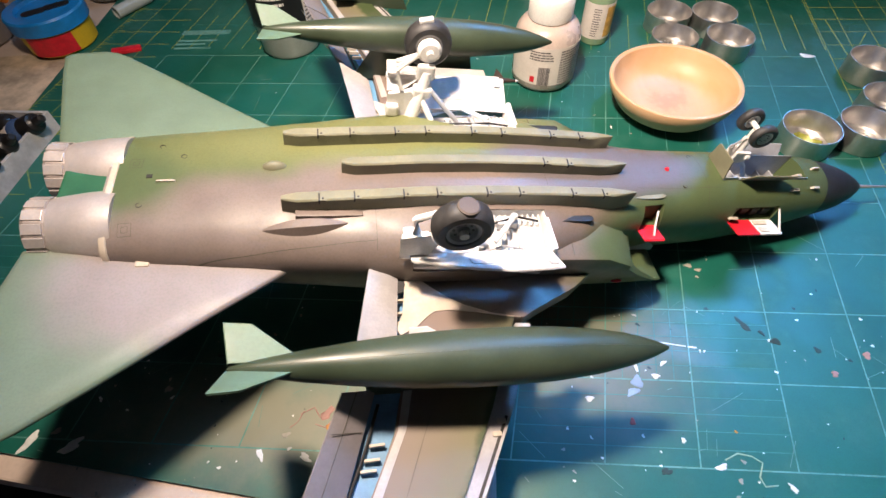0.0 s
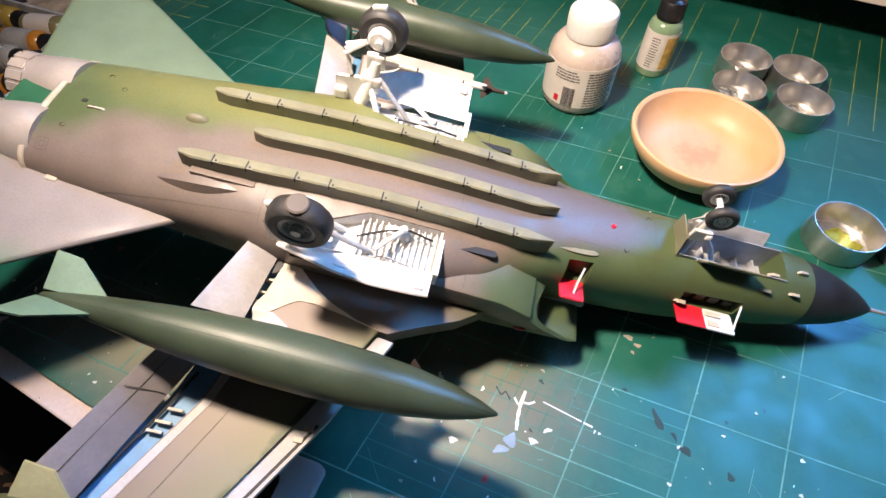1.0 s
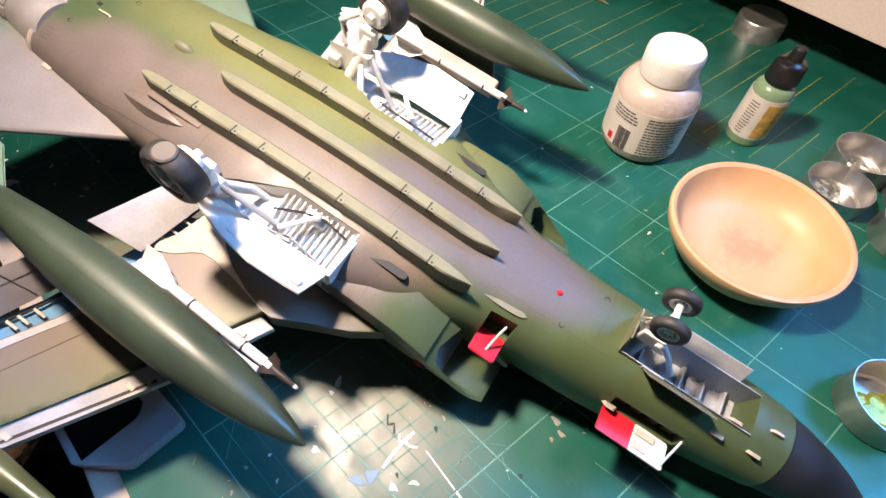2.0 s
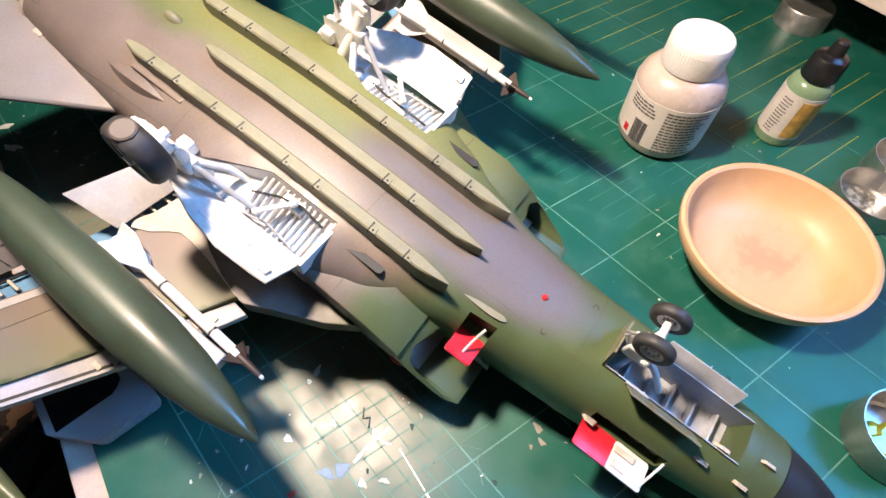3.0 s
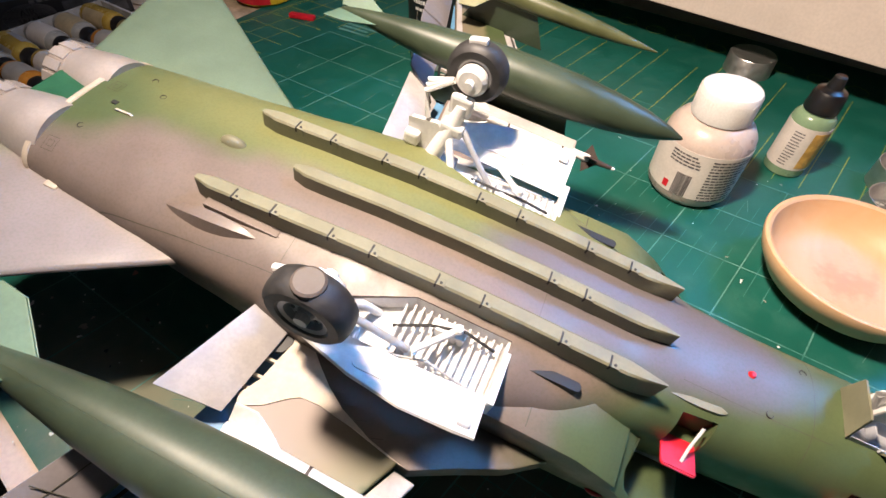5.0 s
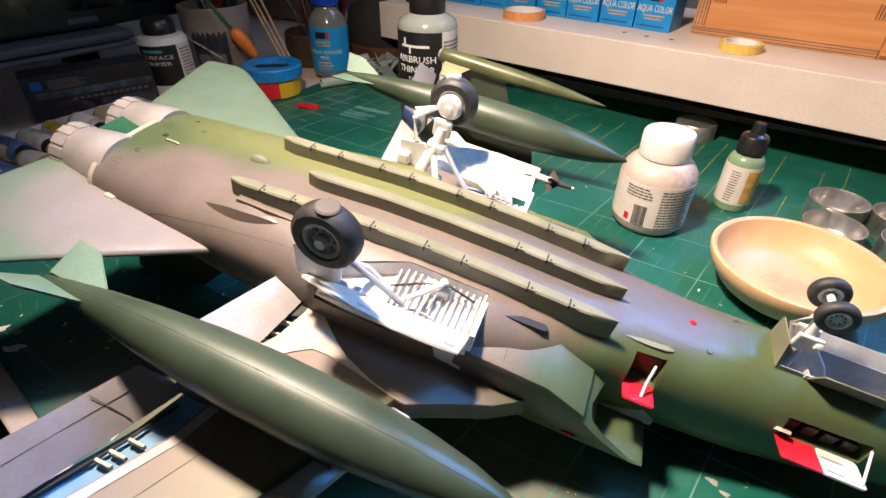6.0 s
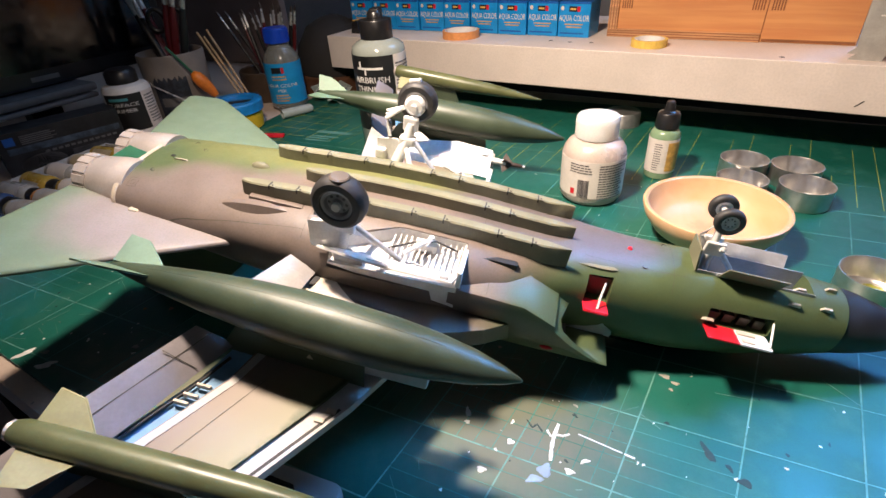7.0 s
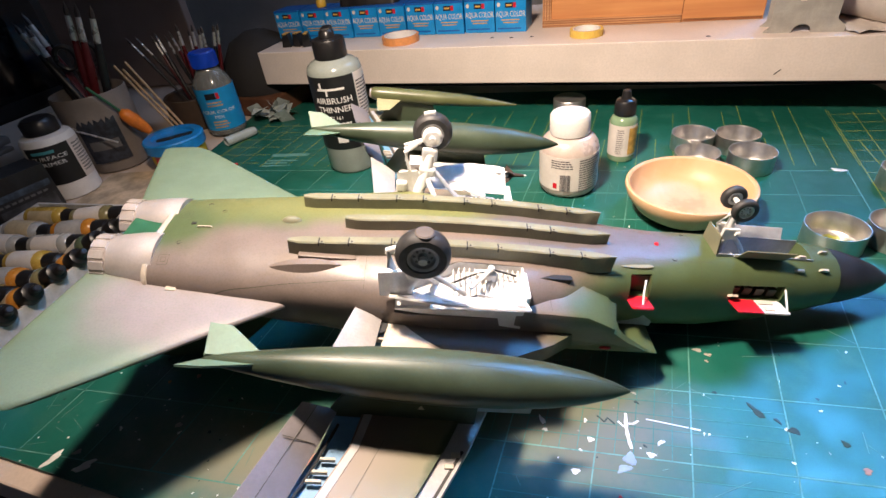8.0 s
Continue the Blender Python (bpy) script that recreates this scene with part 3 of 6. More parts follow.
def build_body():
    xs = [21.8 - 40.5 * i / 80 for i in range(81)]
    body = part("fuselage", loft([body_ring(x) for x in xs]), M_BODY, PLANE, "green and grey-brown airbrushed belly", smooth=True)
    bpy.context.view_layer.update()
    cuts = []
    for s in (-1, 1):
        cuts.append(prism([(2.0, s * 3.0), (2.0, s * 5.9), (-4.9, s * 5.9), (-4.9, s * 4.4), (-1.6, s * 3.0)], -2.6, 1))
        cuts.append(box(8.55, 9.85, *sorted((s * 2.0, s * 4)), -2.95, -1.5)) if s < 0 else None
        cuts.append(box(15.0, 18.3, *sorted((s * 1.6, s * 4)), -2.9, -1.9)) if s < 0 else None
    cuts.append(box(14.0, 20.0, -0.95, 0.95, -2.4, 1))
    carve(body, [c for c in cuts if c])
    # radome and probe
    ring0 = [(0.0, 1.9), (1.1, 1.72), (2.3, 1.4), (3.4, 0.98), (4.2, 0.56), (4.75, 0.2), (4.9, 0.0)]
    rings = []
    for dx, r in ring0[:-1]:
        zc = -2.62 + 0.1 * (dx / 4.9) ** 1.2
        rings.append([(21.85 + dx, r * math.cos(2 * math.pi * i / 40), zc + r * 0.98 * math.sin(2 * math.pi * i / 40)) for i in range(40)])
    part("nose_cone", loft(rings), M_RADOME, PLANE, "matt black nose cone", smooth=True)
    part("probe", tube([(26.5, 0, -2.52), (27.6, 0, -2.52), (29.6, 0, -2.52)], 0.14, 10, 0.05), M_STEEL2, PLANE, "thin pale nose probe")
    # canopy and fin, on which it rests
    glass = surface("canopy_dark", (0.03, 0.035, 0.03), 0.15)
    rings = []
    for i in range(17):
        k = i / 16
        x, r = 6.0 + 12.5 * k, math.sin(math.pi * min(1, 0.04 + 0.96 * k)) ** 0.6
        rings.append([(x, 1.5 * r * math.cos(a), -6.0 - 1.35 * r * max(0, math.sin(a))) for a in [math.pi * j / 16 for j in range(17)]] )
    part("canopy", add_loft(bmesh.new(), rings, caps=False, closed=False), glass, PLANE, "dark canopy facing the mat", smooth=True)
    part("fin", prism([(-8.5, -5.6), (-12.0, -7.5), (-16.6, -12.9), (-21.0, -14.0), (-22.0, -13.8), (-20.4, -5.4)], -0.28, 0.28, bevel=0.1, axis="y"), M_BODY, PLANE)


build_body()


def gear_bays():
    for s in (-1, 1):
        # a shallow white bay whose floor falls away to the open side
        bm = bmesh.new()
        o = [(1.98, s * 3.02, -1.35), (1.98, s * 5.3, -2.0), (-4.88, s * 5.25, -2.3), (-4.88, s * 4.42, -2.1), (-1.6, s * 3.02, -1.45)]
        n = len(o)
        lo = [bm.verts.new(q) for q in o]
        hi = [bm.verts.new((x, y, belly(x, y) - 0.02)) for x, y, z in o]
        bm.faces.new(lo)
        for i in range(n):
            bm.faces.new((lo[i], lo[(i + 1) % n], hi[(i + 1) % n], hi[i]))
        bay = part("wheel_bay", bm, M_WHITE, PLANE, "white wheel bay with ribs")
        for i in range(13):
            x = 1.75 - 0.3 * i
            part("rib", prism([(s * 3.05, -1.34), (s * 3.05, -1.12), (s * 4.0, -1.42), (s * (5.1 if i < 8 else 4.7), -1.82), (s * (5.1 if i < 8 else 4.7), -2.1)], x - 0.035, x + 0.035, axis="x"), M_WHITE, bay)
        part("box", box(-4.6, -3.0, *sorted((s * 4.5, s * 5.1)), -2.4, -1.7, bevel=0.08), M_BAYSHADE, bay)
        part("box", box(-0.6, 0.5, *sorted((s * 3.2, s * 3.7)), -1.5, -1.0, bevel=0.08), M_WHITE, bay)
        part("hose", tube([(1.6, s * 3.5, -1.1), (0.4, s * 3.4, -0.85), (-0.8, s * 3.6, -1.1), (-2.0, s * 4.0, -1.5)], 0.06, 8), M_DARK, bay, "thin dark hose", smooth=True)
        part("hose", tube([(1.2, s * 4.9, -1.7), (-0.4, s * 4.7, -1.5), (-1.6, s * 4.9, -1.75)], 0.05, 8), M_BAYSHADE, bay, smooth=True)
        # outer door, swung out nearly level
        d = part("bay_door", prism([(1.95, 0.25), (1.85, -1.8), (1.2, -1.86), (-0.6, -1.95), (-2.4, -1.6), (-5.2, -0.55), (-5.2, 0.1)], -0.06, 0.06, bevel=0.03), M_WHITE, PLANE, "white inside of the open wheel bay door",
                 m=at(0, s * 5.25, -1.3) @ pose(0, 0, 0, 32 * s, 0, 0) @ Matrix.Diagonal((1, -s, 1, 1)))
        part("door_panel", prism(rounded(2.6, 0.8, 0.25, cx=-1.2, cy=-0.85), 0.06, 0.11, bevel=0.02), M_WHITE, d)
        part("bracket", box(1.2, 1.6, -1.6, -1.25, 0.05, 0.2, bevel=0.04), M_BAYSHADE, d)
        # front inner door edge
        part("bay_lip", box(1.9, 2.15, *sorted((s * 3.0, s * 5.35)), -1.9, -0.9, bevel=0.04), M_WHITE, PLANE)
    rings = []
    for x in (14.02, 19.98):
        rings.append([(x, -0.94, -0.62), (x, -0.94, -2.4), (x, 0.94, -2.4), (x, 0.94, -0.62), (x, 0.9, -0.62), (x, 0.9, -2.36), (x, -0.9, -2.36), (x, -0.9, -0.62)])
    bm = loft(rings)
    bay = part("nose_bay", bm, M_BAYSHADE, PLANE, "nose wheel bay with shade put into its grey")
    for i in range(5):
        part("rib", box(15.2 + i, 15.3 + i, -0.88, 0.88, -2.34, -1.9, bevel=0.02), M_BAYSHADE, bay)
    part("nose_door", prism([(-0.95, 0), (0.95, 0), (0.75, 1.25), (-0.75, 1.25)], -0.05, 0.05, bevel=0.02, axis="x"), M_RAIL, PLANE, "olive plate behind the nose wheel", m=at(13.95, 0, -0.75) @ pose(0, 0, 0, 0, -8, 0))
    for s in (-1, 1):
        part("nose_door", box(15.1 if s < 0 else 15.6, 18.1 if s < 0 else 19.0, -0.04, 0.04, 0, 1.15 if s < 0 else 0.8, bevel=0.03), M_RAIL if s < 0 else M_BAYSHADE, PLANE, "open nose bay side door", m=at(0, s * 1.0, -0.75) @ pose(0, 0, 0, s * -32, 0, 0))
        part("door_hinge", box(15.0, 16.0, s * 0.98 - 0.05, s * 0.98 + 0.05, -0.75, -0.55, bevel=0.02), M_BAYSHADE, PLANE)


gear_bays()


def rails():
    """Three long stores carriers under the belly, each with swaybrace pads set across it."""
    for y, x0, x1, pads in ((-0.3, -8.1, 7.45, (2.4, 3.8)), (-2.4, -10.9, 7.25, (-9.2, -7.6, -5.3, -3.7, -1.2, 0.5, 3.4, 5.2)), (1.85, -10.9, 7.4, (-9.2, -7.6, -5.3, -3.7, -1.2, 0.5, 3.4, 5.2))):
        w = 0.3
        n = 26
        rings = []
        for i in range(n + 1):
            x = x0 + (x1 - x0) * i / n
            zb = min(belly(x, y), belly(x, y + w), belly(x, y - w)) - 0.12
            zt = belly(x, 0) + 0.72
            k = min(1, (x1 - x) / 1.6, ((x - x0) / 1.0 + 0.25) if y else 1)
            ww = w * max(0.12, math.sin(max(0.06, min(1, k)) * math.pi / 2))
            rings.append([(x, y - ww, zb), (x, y - ww, zt - 0.07), (x, y - ww * 0.75, zt), (x, y + ww * 0.75, zt), (x, y + ww, zt - 0.07), (x, y + ww, zb)])
        r = part("stores_rail", loft(rings), M_RAIL, PLANE, "long olive stores carrier under the belly", smooth=30)
        for p in pads:
            zt = belly(p, 0) + 0.72
            part("joint", box(p - 0.035, p + 0.035, y - 0.33, y + 0.12, zt - 0.22, zt + 0.025, bevel=0.01), M_DARK, r, "dark joint line")
            part("pad", box(p + 0.02, p + 0.32, y - 0.315, y - 0.02, zt - 0.3, zt + 0.012, bevel=0.015), M_RAIL, r)
            part("bolt", lathe([(0.0, 0.03), (0.05, 0.03), (0.055, 0)], 8, Matrix.Translation((p + 0.17, y - 0.2, zt + 0.01))), M_DARK, r)
    # small blisters, vents and aerials
    part("blister", prism([(8.8 + 1.2 * math.cos(a) * (1 if math.cos(a) > 0 else 1.15), -1.8 + 0.22 * math.sin(a)) for a in [2 * math.pi * i / 28 for i in range(28)]], belly(9.7, -2.2) - 0.05, belly(8.8, -2.05) + 0.14, bevel=0.07), M_RAIL, PLANE, "flat leaf shaped fairing ahead of a carrier")
    bl = lathe([(0, 0.42), (0.22, 0.34), (0.36, 0.15), (0.4, 0)], 16)
    bmesh.ops.scale(bl, vec=(1.5, 0.7, 0.8), verts=bl.verts)
    part("scoop", bl, M_RAIL, PLANE, "small scoop", smooth=True, m=at(-11.3, 0.2, -1.17))
    sc = []
    for i in range(13):
        k = i / 12
        x, r = -11.8 + 3.9 * k, 0.03 + 0.34 * math.sin(math.pi * k) ** 0.8
        sc.append([(x, -3.35 - r * 1.1, belly(x, -3.35 - r) - 0.05), (x, -3.35 - r * 0.6, belly(x, -3.4) + r * 0.9), (x, -3.35 + r * 0.6, belly(x, -3.3) + r * 0.9), (x, -3.35 + r * 1.1, belly(x, -3.2) - 0.05)])
    part("intake_scoop", loft(sc), M_BODY, PLANE, "long faired scoop on the belly", smooth=True)
    part("vent_block", box(-10.3, -7.2, -3.05, -2.65, belly(-9, -2.9) - 0.3, belly(-9, -2.9) + 0.22, bevel=0.05), M_BODY, PLANE)
    part("vent_mouth", box(-7.22, -7.1, -3.0, -2.7, belly(-9, -2.9) - 0.2, belly(-9, -2.9) + 0.16), M_DARK, PLANE)
    for x, y, n in ((-15.6, 1.2, 5), (-17.2, -1.7, 4), (-16.7, 2.0, 4), (-16.2, -0.4, 0), (11.4, -1.2, 4), (12.6, 1.0, 4)):
        if n:
            part("access_cap", lathe([(0.14, -0.05), (0.14, 0.012), (0.11, 0.012), (0.11, -0.05)], 14), M_GROOVE, PLANE, m=at(x, y, belly(x, y)))
        else:
            part("small_vane", prism([(-0.45, 0), (0.45, 0), (0.3, 0.1), (-0.4, 0.06)], -0.06, 0.06, bevel=0.02, axis="y"), M_PALE, PLANE, m=at(x, y, belly(x, y) - 0.01))
    part("belly_light", lathe([(0, 0.14), (0.1, 0.11), (0.15, 0)], 12, at(0, 0, 0)), M_RED, PLANE, "small red belly light", smooth=True, m=at(10.65, 0.0, belly(10.65, 0)))
    part("drain", box(-17.1, -16.85, -0.15, 0.05, belly(-17, 0) - 0.03, belly(-17, 0) + 0.05), M_DARK, PLANE)
    for x, y in ((19.3, -0.75), (21.0, -0.2), (20.6, -1.35), (15.1, -2.45), (19.0, -1.5)):
        part("aerial", prism([(-0.35, 0), (0.3, 0), (0.18, 0.26), (-0.2, 0.26)], -0.07, 0.07, bevel=0.02, axis="y"), M_PALE, PLANE, "small pale blade aerial", m=at(x, y, belly(x, y) - 0.05) @ pose(0, 0, 0, -18 * y, 0, 0))


rails()


def skin_seams():
    """Fine panel joints that follow the skin of the belly."""
    def across(x, y0, y1, n=24):
        bm = bmesh.new()
        rows = [[], []]
        for i in range(n + 1):
            y = y0 + (y1 - y0) * i / n
            for r, dx in zip(rows, (-0.01, 0.01)):
                r.append((x + dx, y, belly(x + dx, y) + 0.008))
        add_loft(bm, rows, caps=False, closed=False)
        part("panel_line", bm, M_SEAM, PLANE)

    def along(y, x0, x1, n=30):
        bm = bmesh.new()
        rows = [[], []]
        for i in range(n + 1):
            x = x0 + (x1 - x0) * i / n
            for r, dy in zip(rows, (-0.01, 0.01)):
                r.append((x, y + dy, belly(x, y + dy) + 0.008))
        add_loft(bm, rows, caps=False, closed=False)
        part("panel_line", bm, M_SEAM, PLANE)

    for x, y0, y1 in ((12.9, -2.2, 2.2), (20.6, -1.5, 1.5), (-6.6, -4.6, -2.7), (2.6, -2.0, -0.5)):
        across(x, y0, y1)
    for y, x0, x1 in ((-4.2, -17.6, -6.6), (4.2, -17.6, -6.6), (-1.35, 8.2, 13.6)):
        along(y, x0, x1)
    for y in (-2.85, 0.85):
        for h in (0.28, 0.13):
            across(-17.7 - h, y - h, y + h, 4), across(-17.7 + h, y - h, y + h, 4)
            along(y - h, -17.7 - h, -17.7 + h, 4), along(y + h, -17.7 - h, -17.7 + h, 4)


skin_seams()


def intakes():
    for s in (-1, 1):
        rings = []
        for x, x_low, yo, za, zt in ((1.6, 1.6, 5.3, -1.75, -2.05), (3.5, 3.5, 5.36, -1.7, -2.02), (5.5, 5.8, 5.4, -1.6, -2.1), (7.22, 10.55, 5.38, -2.46, -2.9)):
            yi, zl = 2.65, -5.22
            pts = [(yi, za), (3.4, za), (yo - 0.25, zt + 0.05), (yo - 0.06, zt - 0.05), (yo, zt - 0.3), (yo, zt - 1.0), (yo - 0.08, zt - 1.7), (yo - 0.2, zl + 0.3), (yo - 0.45, zl), (yi, zl)]
            rings.append([(x + (x_low - x) * max(0.0, ((zt - z) / (zt - zl) - 0.2) / 0.8), s * y, z) for y, z in pts])
        d = part("intake", loft(rings), M_BODY, PLANE, "dark green engine intake with a raked lip", smooth=30)
        bpy.context.view_layer.update()
        inner = []
        for i, (x, x_low) in enumerate(((3.0, 5.0), (7.4, 10.9), (8.0, 12.0))):
            yi, yo, zt, zl = 2.78, 5.22, -3.02, -5.08
            pts = [(yi, zt), (yo - 0.65, zt), (yo - 0.1, zt - 0.3), (yo, zt - 0.6), (yo - 0.1, zl + 0.3), (yo - 0.35, zl), (yi, zl)]
            inner.append([(x + (x_low - x) * (zt - z) / (zt - zl), s * y, z) for y, z in pts])
        carve(d, [loft(inner)])
        part("splitter", prism([(4.5, -2.4), (7.6, -2.5), (9.6, -3.9), (10.7, -4.75), (10.7, -5.1), (4.5, -5.1)], *sorted((s * 2.72, s * 2.86)), bevel=0.03, axis="y"), M_BAYSHADE, PLANE, "pale splitter plate beside the intake")
        part("ramp", box(5.2, 8.2, *sorted((s * 2.9, s * 4.9)), -4.95, -4.8), M_BLEACH, PLANE, "pale ramp in the intake")
        part("warning_light", lathe([(0, 0.35), (0.09, 0.2), (0.12, 0), (0.1, -0.25), (0, -0.4)], 10), M_RED, PLANE, "small red marker", smooth=True, m=at(7.2, s * 5.25, -4.6) @ pose(0, 0, 0, 0, 90, 0))
        part("duct_slot", prism(rounded(2.6, 0.36, 0.17, cx=3.45, cy=s * 3.4), belly(3.5, 3.4) - 0.3, belly(3.5, 3.4) + 0.03), M_DARK, PLANE, "dark slot")
        part("panel_line", prism([(s * 3.4, -1.9), (s * 3.4, -1.69), (s * 5.1, -1.955), (s * 5.1, -2.1)], 3.5, 3.54, axis="x"), M_SEAM, PLANE)


intakes()


def doors():
    """The small open service doors in the nose, red inside, each on a white stay."""
    for s in (-1,):
        d = part("service_door", prism(rounded(1.3, 1.35, 0.12, cy=-0.67), -0.04, 0.04, bevel=0.02), M_RED, PLANE, "small open door, bright red inside", m=at(9.2, s * 2.6, -2.95) @ pose(0, 0, 0, s * 12, 0, 0) @ Matrix.Diagonal((1, -s, 1, 1)))
        part("stay", tube([(0.3, -0.1, 1.2), (0.15, -0.6, 0.5), (0.1, -0.95, 0.06)], 0.06, 8), M_WHITE, d)
        part("door_frame", box(-0.62, 0.62, -1.3, -1.2, 0.03, 0.09, bevel=0.02), M_RED, d)
        part("cavity", box(8.57, 9.83, *sorted((s * 2.02, s * 2.1)), -2.93, -1.7), M_BROWN, PLANE)
        d = part("service_door", prism(rounded(1.75, 1.3, 0.12, cy=-0.65), -0.04, 0.04, bevel=0.02), M_RED, PLANE, "long open door, half red and half white inside", m=at(15.75, s * 2.4, -2.9) @ pose(0, 0, 0, s * 10, 0, 0) @ Matrix.Diagonal((0.92, -s, 1, 1)))
        part("white_half", prism(rounded(1.75, 1.3, 0.12, cx=1.72, cy=-0.65), -0.05, 0.05, bevel=0.02), M_WHITE, d)
        part("detail", box(0.9, 1.9, -0.5, -0.2, 0.04, 0.16, bevel=0.05), M_PALE, d)
        part("detail", box(1.0, 1.7, -1.1, -0.75, 0.04, 0.12, bevel=0.04), M_PALE, d)
        part("stay", tube([(2.7, 0.0, 0.9), (2.6, -0.5, 0.5), (2.45, -1.1, 0.07)], 0.06, 8), M_WHITE, d)
        for i in range(4):
            part("fitting", box(15.2 + 0.78 * i, 15.75 + 0.78 * i, *sorted((s * 1.62, s * 1.95)), -2.95, -2.35, bevel=0.06), M_BROWN, PLANE)


doors()


def wing_side(s):
    y = lambda v: s * v
    z = -3.75

    def chord(a, c):
        """Draws the swung panel in towards its mid line outboard of the glove; the far wing is swept less."""
        mid = -4.2 - 0.53 * (c - 12)
        less = (0.13 if a > mid else 0.21) * min(1.0, max(0.0, (c - 7.5) / 4))
        return mid + (a - mid) * (1 - less) + (0.12 * max(0.0, c - 7.5) if s > 0 else 0.0)

    root = [(0.4, 7.64), (-1.1, 7.3), (-2.4, 6.79), (-3.2, 6.3), (-3.89, 5.75), (-4.5, 5.2), (-5.07, 4.6)]
    glove = [(6, 4.0), (5.6, 4.9), (3.8, 6.15), (1.94, 6.97), (0.55, 7.66)] + root + [(-5.1, 4.0)]
    part("wing_glove", prism([(a, y(c)) for a, c in glove], z - 0.9, z + 0.25, bevel=0.06), M_BODY, PLANE, "fixed wing root, green")
    main = [(0.3, 7.2), (-1.7, 12.0), (-4.9, 17.6), (-7.4, 21.4), (-8.2, 21.8), (-11.4, 21.8), (-11.1, 21.0), (-9.1, 17.0), (-6.7, 12.4), (-5.6, 8.4), (-5.0, 5.2), (-3, 5.2)]
    wing = part("wing", prism([(chord(a, c), y(c)) for a, c in main], z - 0.35, z + 0.2, bevel=0.1), M_WING, PLANE, "green and brown swing wing")

    def lowered(name, hinge, edge, material, parent, label=""):
        """A flap hung from its hinge line, the trailing edge dropped clear of the wing."""
        (h0, h1), (e0, e1) = [[Vector((x_ + (0.12 * (y_ - 7.5) if s > 0 and y_ > 10.4 else 0.0), y(y_), z_)) for x_, y_, z_ in ends] for ends in (hinge, edge)]
        up = (h1 - h0).cross(e0 - h0).normalized() * (1 if s < 0 else -1)
        rings = []
        for a_, b_ in ((h0, e0), (h1, e1)):
            rings.append([a_ + up * 0.12, a_.lerp(b_, 0.35) + up * 0.2, b_ + up * 0.03, b_ - up * 0.03, a_.lerp(b_, 0.35) - up * 0.16, a_ - up * 0.14])
        return part(name, loft(rings), material, parent, label, smooth=30)

    fl = lowered("flap", ((-7.15, 10.6, z + 0.1), (-9.35, 16.9, z + 0.1)), ((-8.5, 11.0, z + 1.35), (-10.9, 16.7, z + 1.2)), M_FLAPGREY, PLANE, "grey flap, lowered")
    lowered("flap", ((-9.5, 17.2, z + 0.1), (-11.0, 21.0, z + 0.1)), ((-11.0, 17.0, z + 1.1), (-12.4, 20.8, z + 0.9)), M_FLAPGREY, PLANE)
    bm = bmesh.new()
    add_tube(bm, [(-7.9, y(10.9), z + 0.98), (-10.2, y(16.8), z + 0.9)], 0.018, 5)
    add_tube(bm, [(-7.75, y(12.4), z + 0.36), (-8.95, y(12.6), z + 1.36)], 0.018, 5)
    part("panel_line", bm, M_SEAM, fl)
    lowered("flap", ((-5.6, 4.95, z + 0.32), (-6.0, 8.6 if s < 0 else 10.0, z + 0.32)), ((-6.95, 4.85, z + 1.1), (-7.8, 9.0 if s < 0 else 10.3, z + 1.85 if s < 0 else z + 1.45)), M_BLEACH, PLANE, "pale grey inner flap, lowered")
    part("flap_well", prism([(chord(a, c), y(c)) for a, c in ((-4.9, 5.2), (-5.5, 8.5), (-6.9, 12.4), (-8.9, 17.0), (-11.0, 21.0), (-11.2 - 0.5 + 0.5 * s, 21.0), (-10.1 + 0.5 * s, 17.0), (-8.1 + 0.5 * s, 12.4), (-6.8 + 0.2 * s, 8.6), (-6.4, 5.2))], z - 0.34, z - 0.28), M_WELL, PLANE, "flap well with cool sky light put into its colour")
    part("wing_shroud", prism([(chord(a, c), y(c)) for a, c in ((-5.5, 8.6), (-6.75, 12.45), (-9.1, 17.1), (-11.0, 21.0), (-10.6, 21.0), (-8.55, 17.1), (-6.3, 12.45), (-5.1, 8.7))], z + 0.21, z + 0.235), M_BLEACH, PLANE, "pale worn strip along the hinge line")
    part("panel_line", prism([(chord(a, c), y(c)) for a, c in ((-5.0, 12.0), (-7.2, 17.2), (-7.22, 17.19), (-5.02, 11.99))], z + 0.21, z + 0.224), M_SEAM, PLANE)
    # pale worn seal along the glove
    part("wing_seal", prism([(a, y(c)) for a, c in root + [(-5.45, 4.6), (-5.2, 5.44), (-5.35, 6.2), (-5.49, 7.06), (-5.86, 7.84), (-5.7, 8.2), (-4.93, 7.84), (-4.3, 7.3), (-3.92, 7.05), (-3.2, 7.02), (-1.82, 7.21), (-0.18, 7.56)]], z + 0.1, z + 0.262), M_PALE, PLANE, "pale rubbing seal")
    for i in range(9):
        k = i / 8 * (len(root) - 2.2)
        j = int(k)
        a, c = (root[j + 1][0] + (root[j + 2][0] - root[j + 1][0]) * (k - j), root[j + 1][1] + (root[j + 2][1] - root[j + 1][1]) * (k - j)) if j + 2 < len(root) else root[-1]
        part("rivet_line", box(0.0, 0.42, -0.016, 0.016, 0, 0.012), M_SEAM, PLANE, m=at(a + 0.05, y(c) - 0.05 * s, z + 0.248, 0, 0, -20 * s))
    slat = [(1.0, 7.9), (-0.5, 12.0), (-3.85, 17.6), (-6.6, 21.4), (-7.35, 21.2), (-4.95, 17.5), (-1.75, 11.9), (0.15, 7.8)]
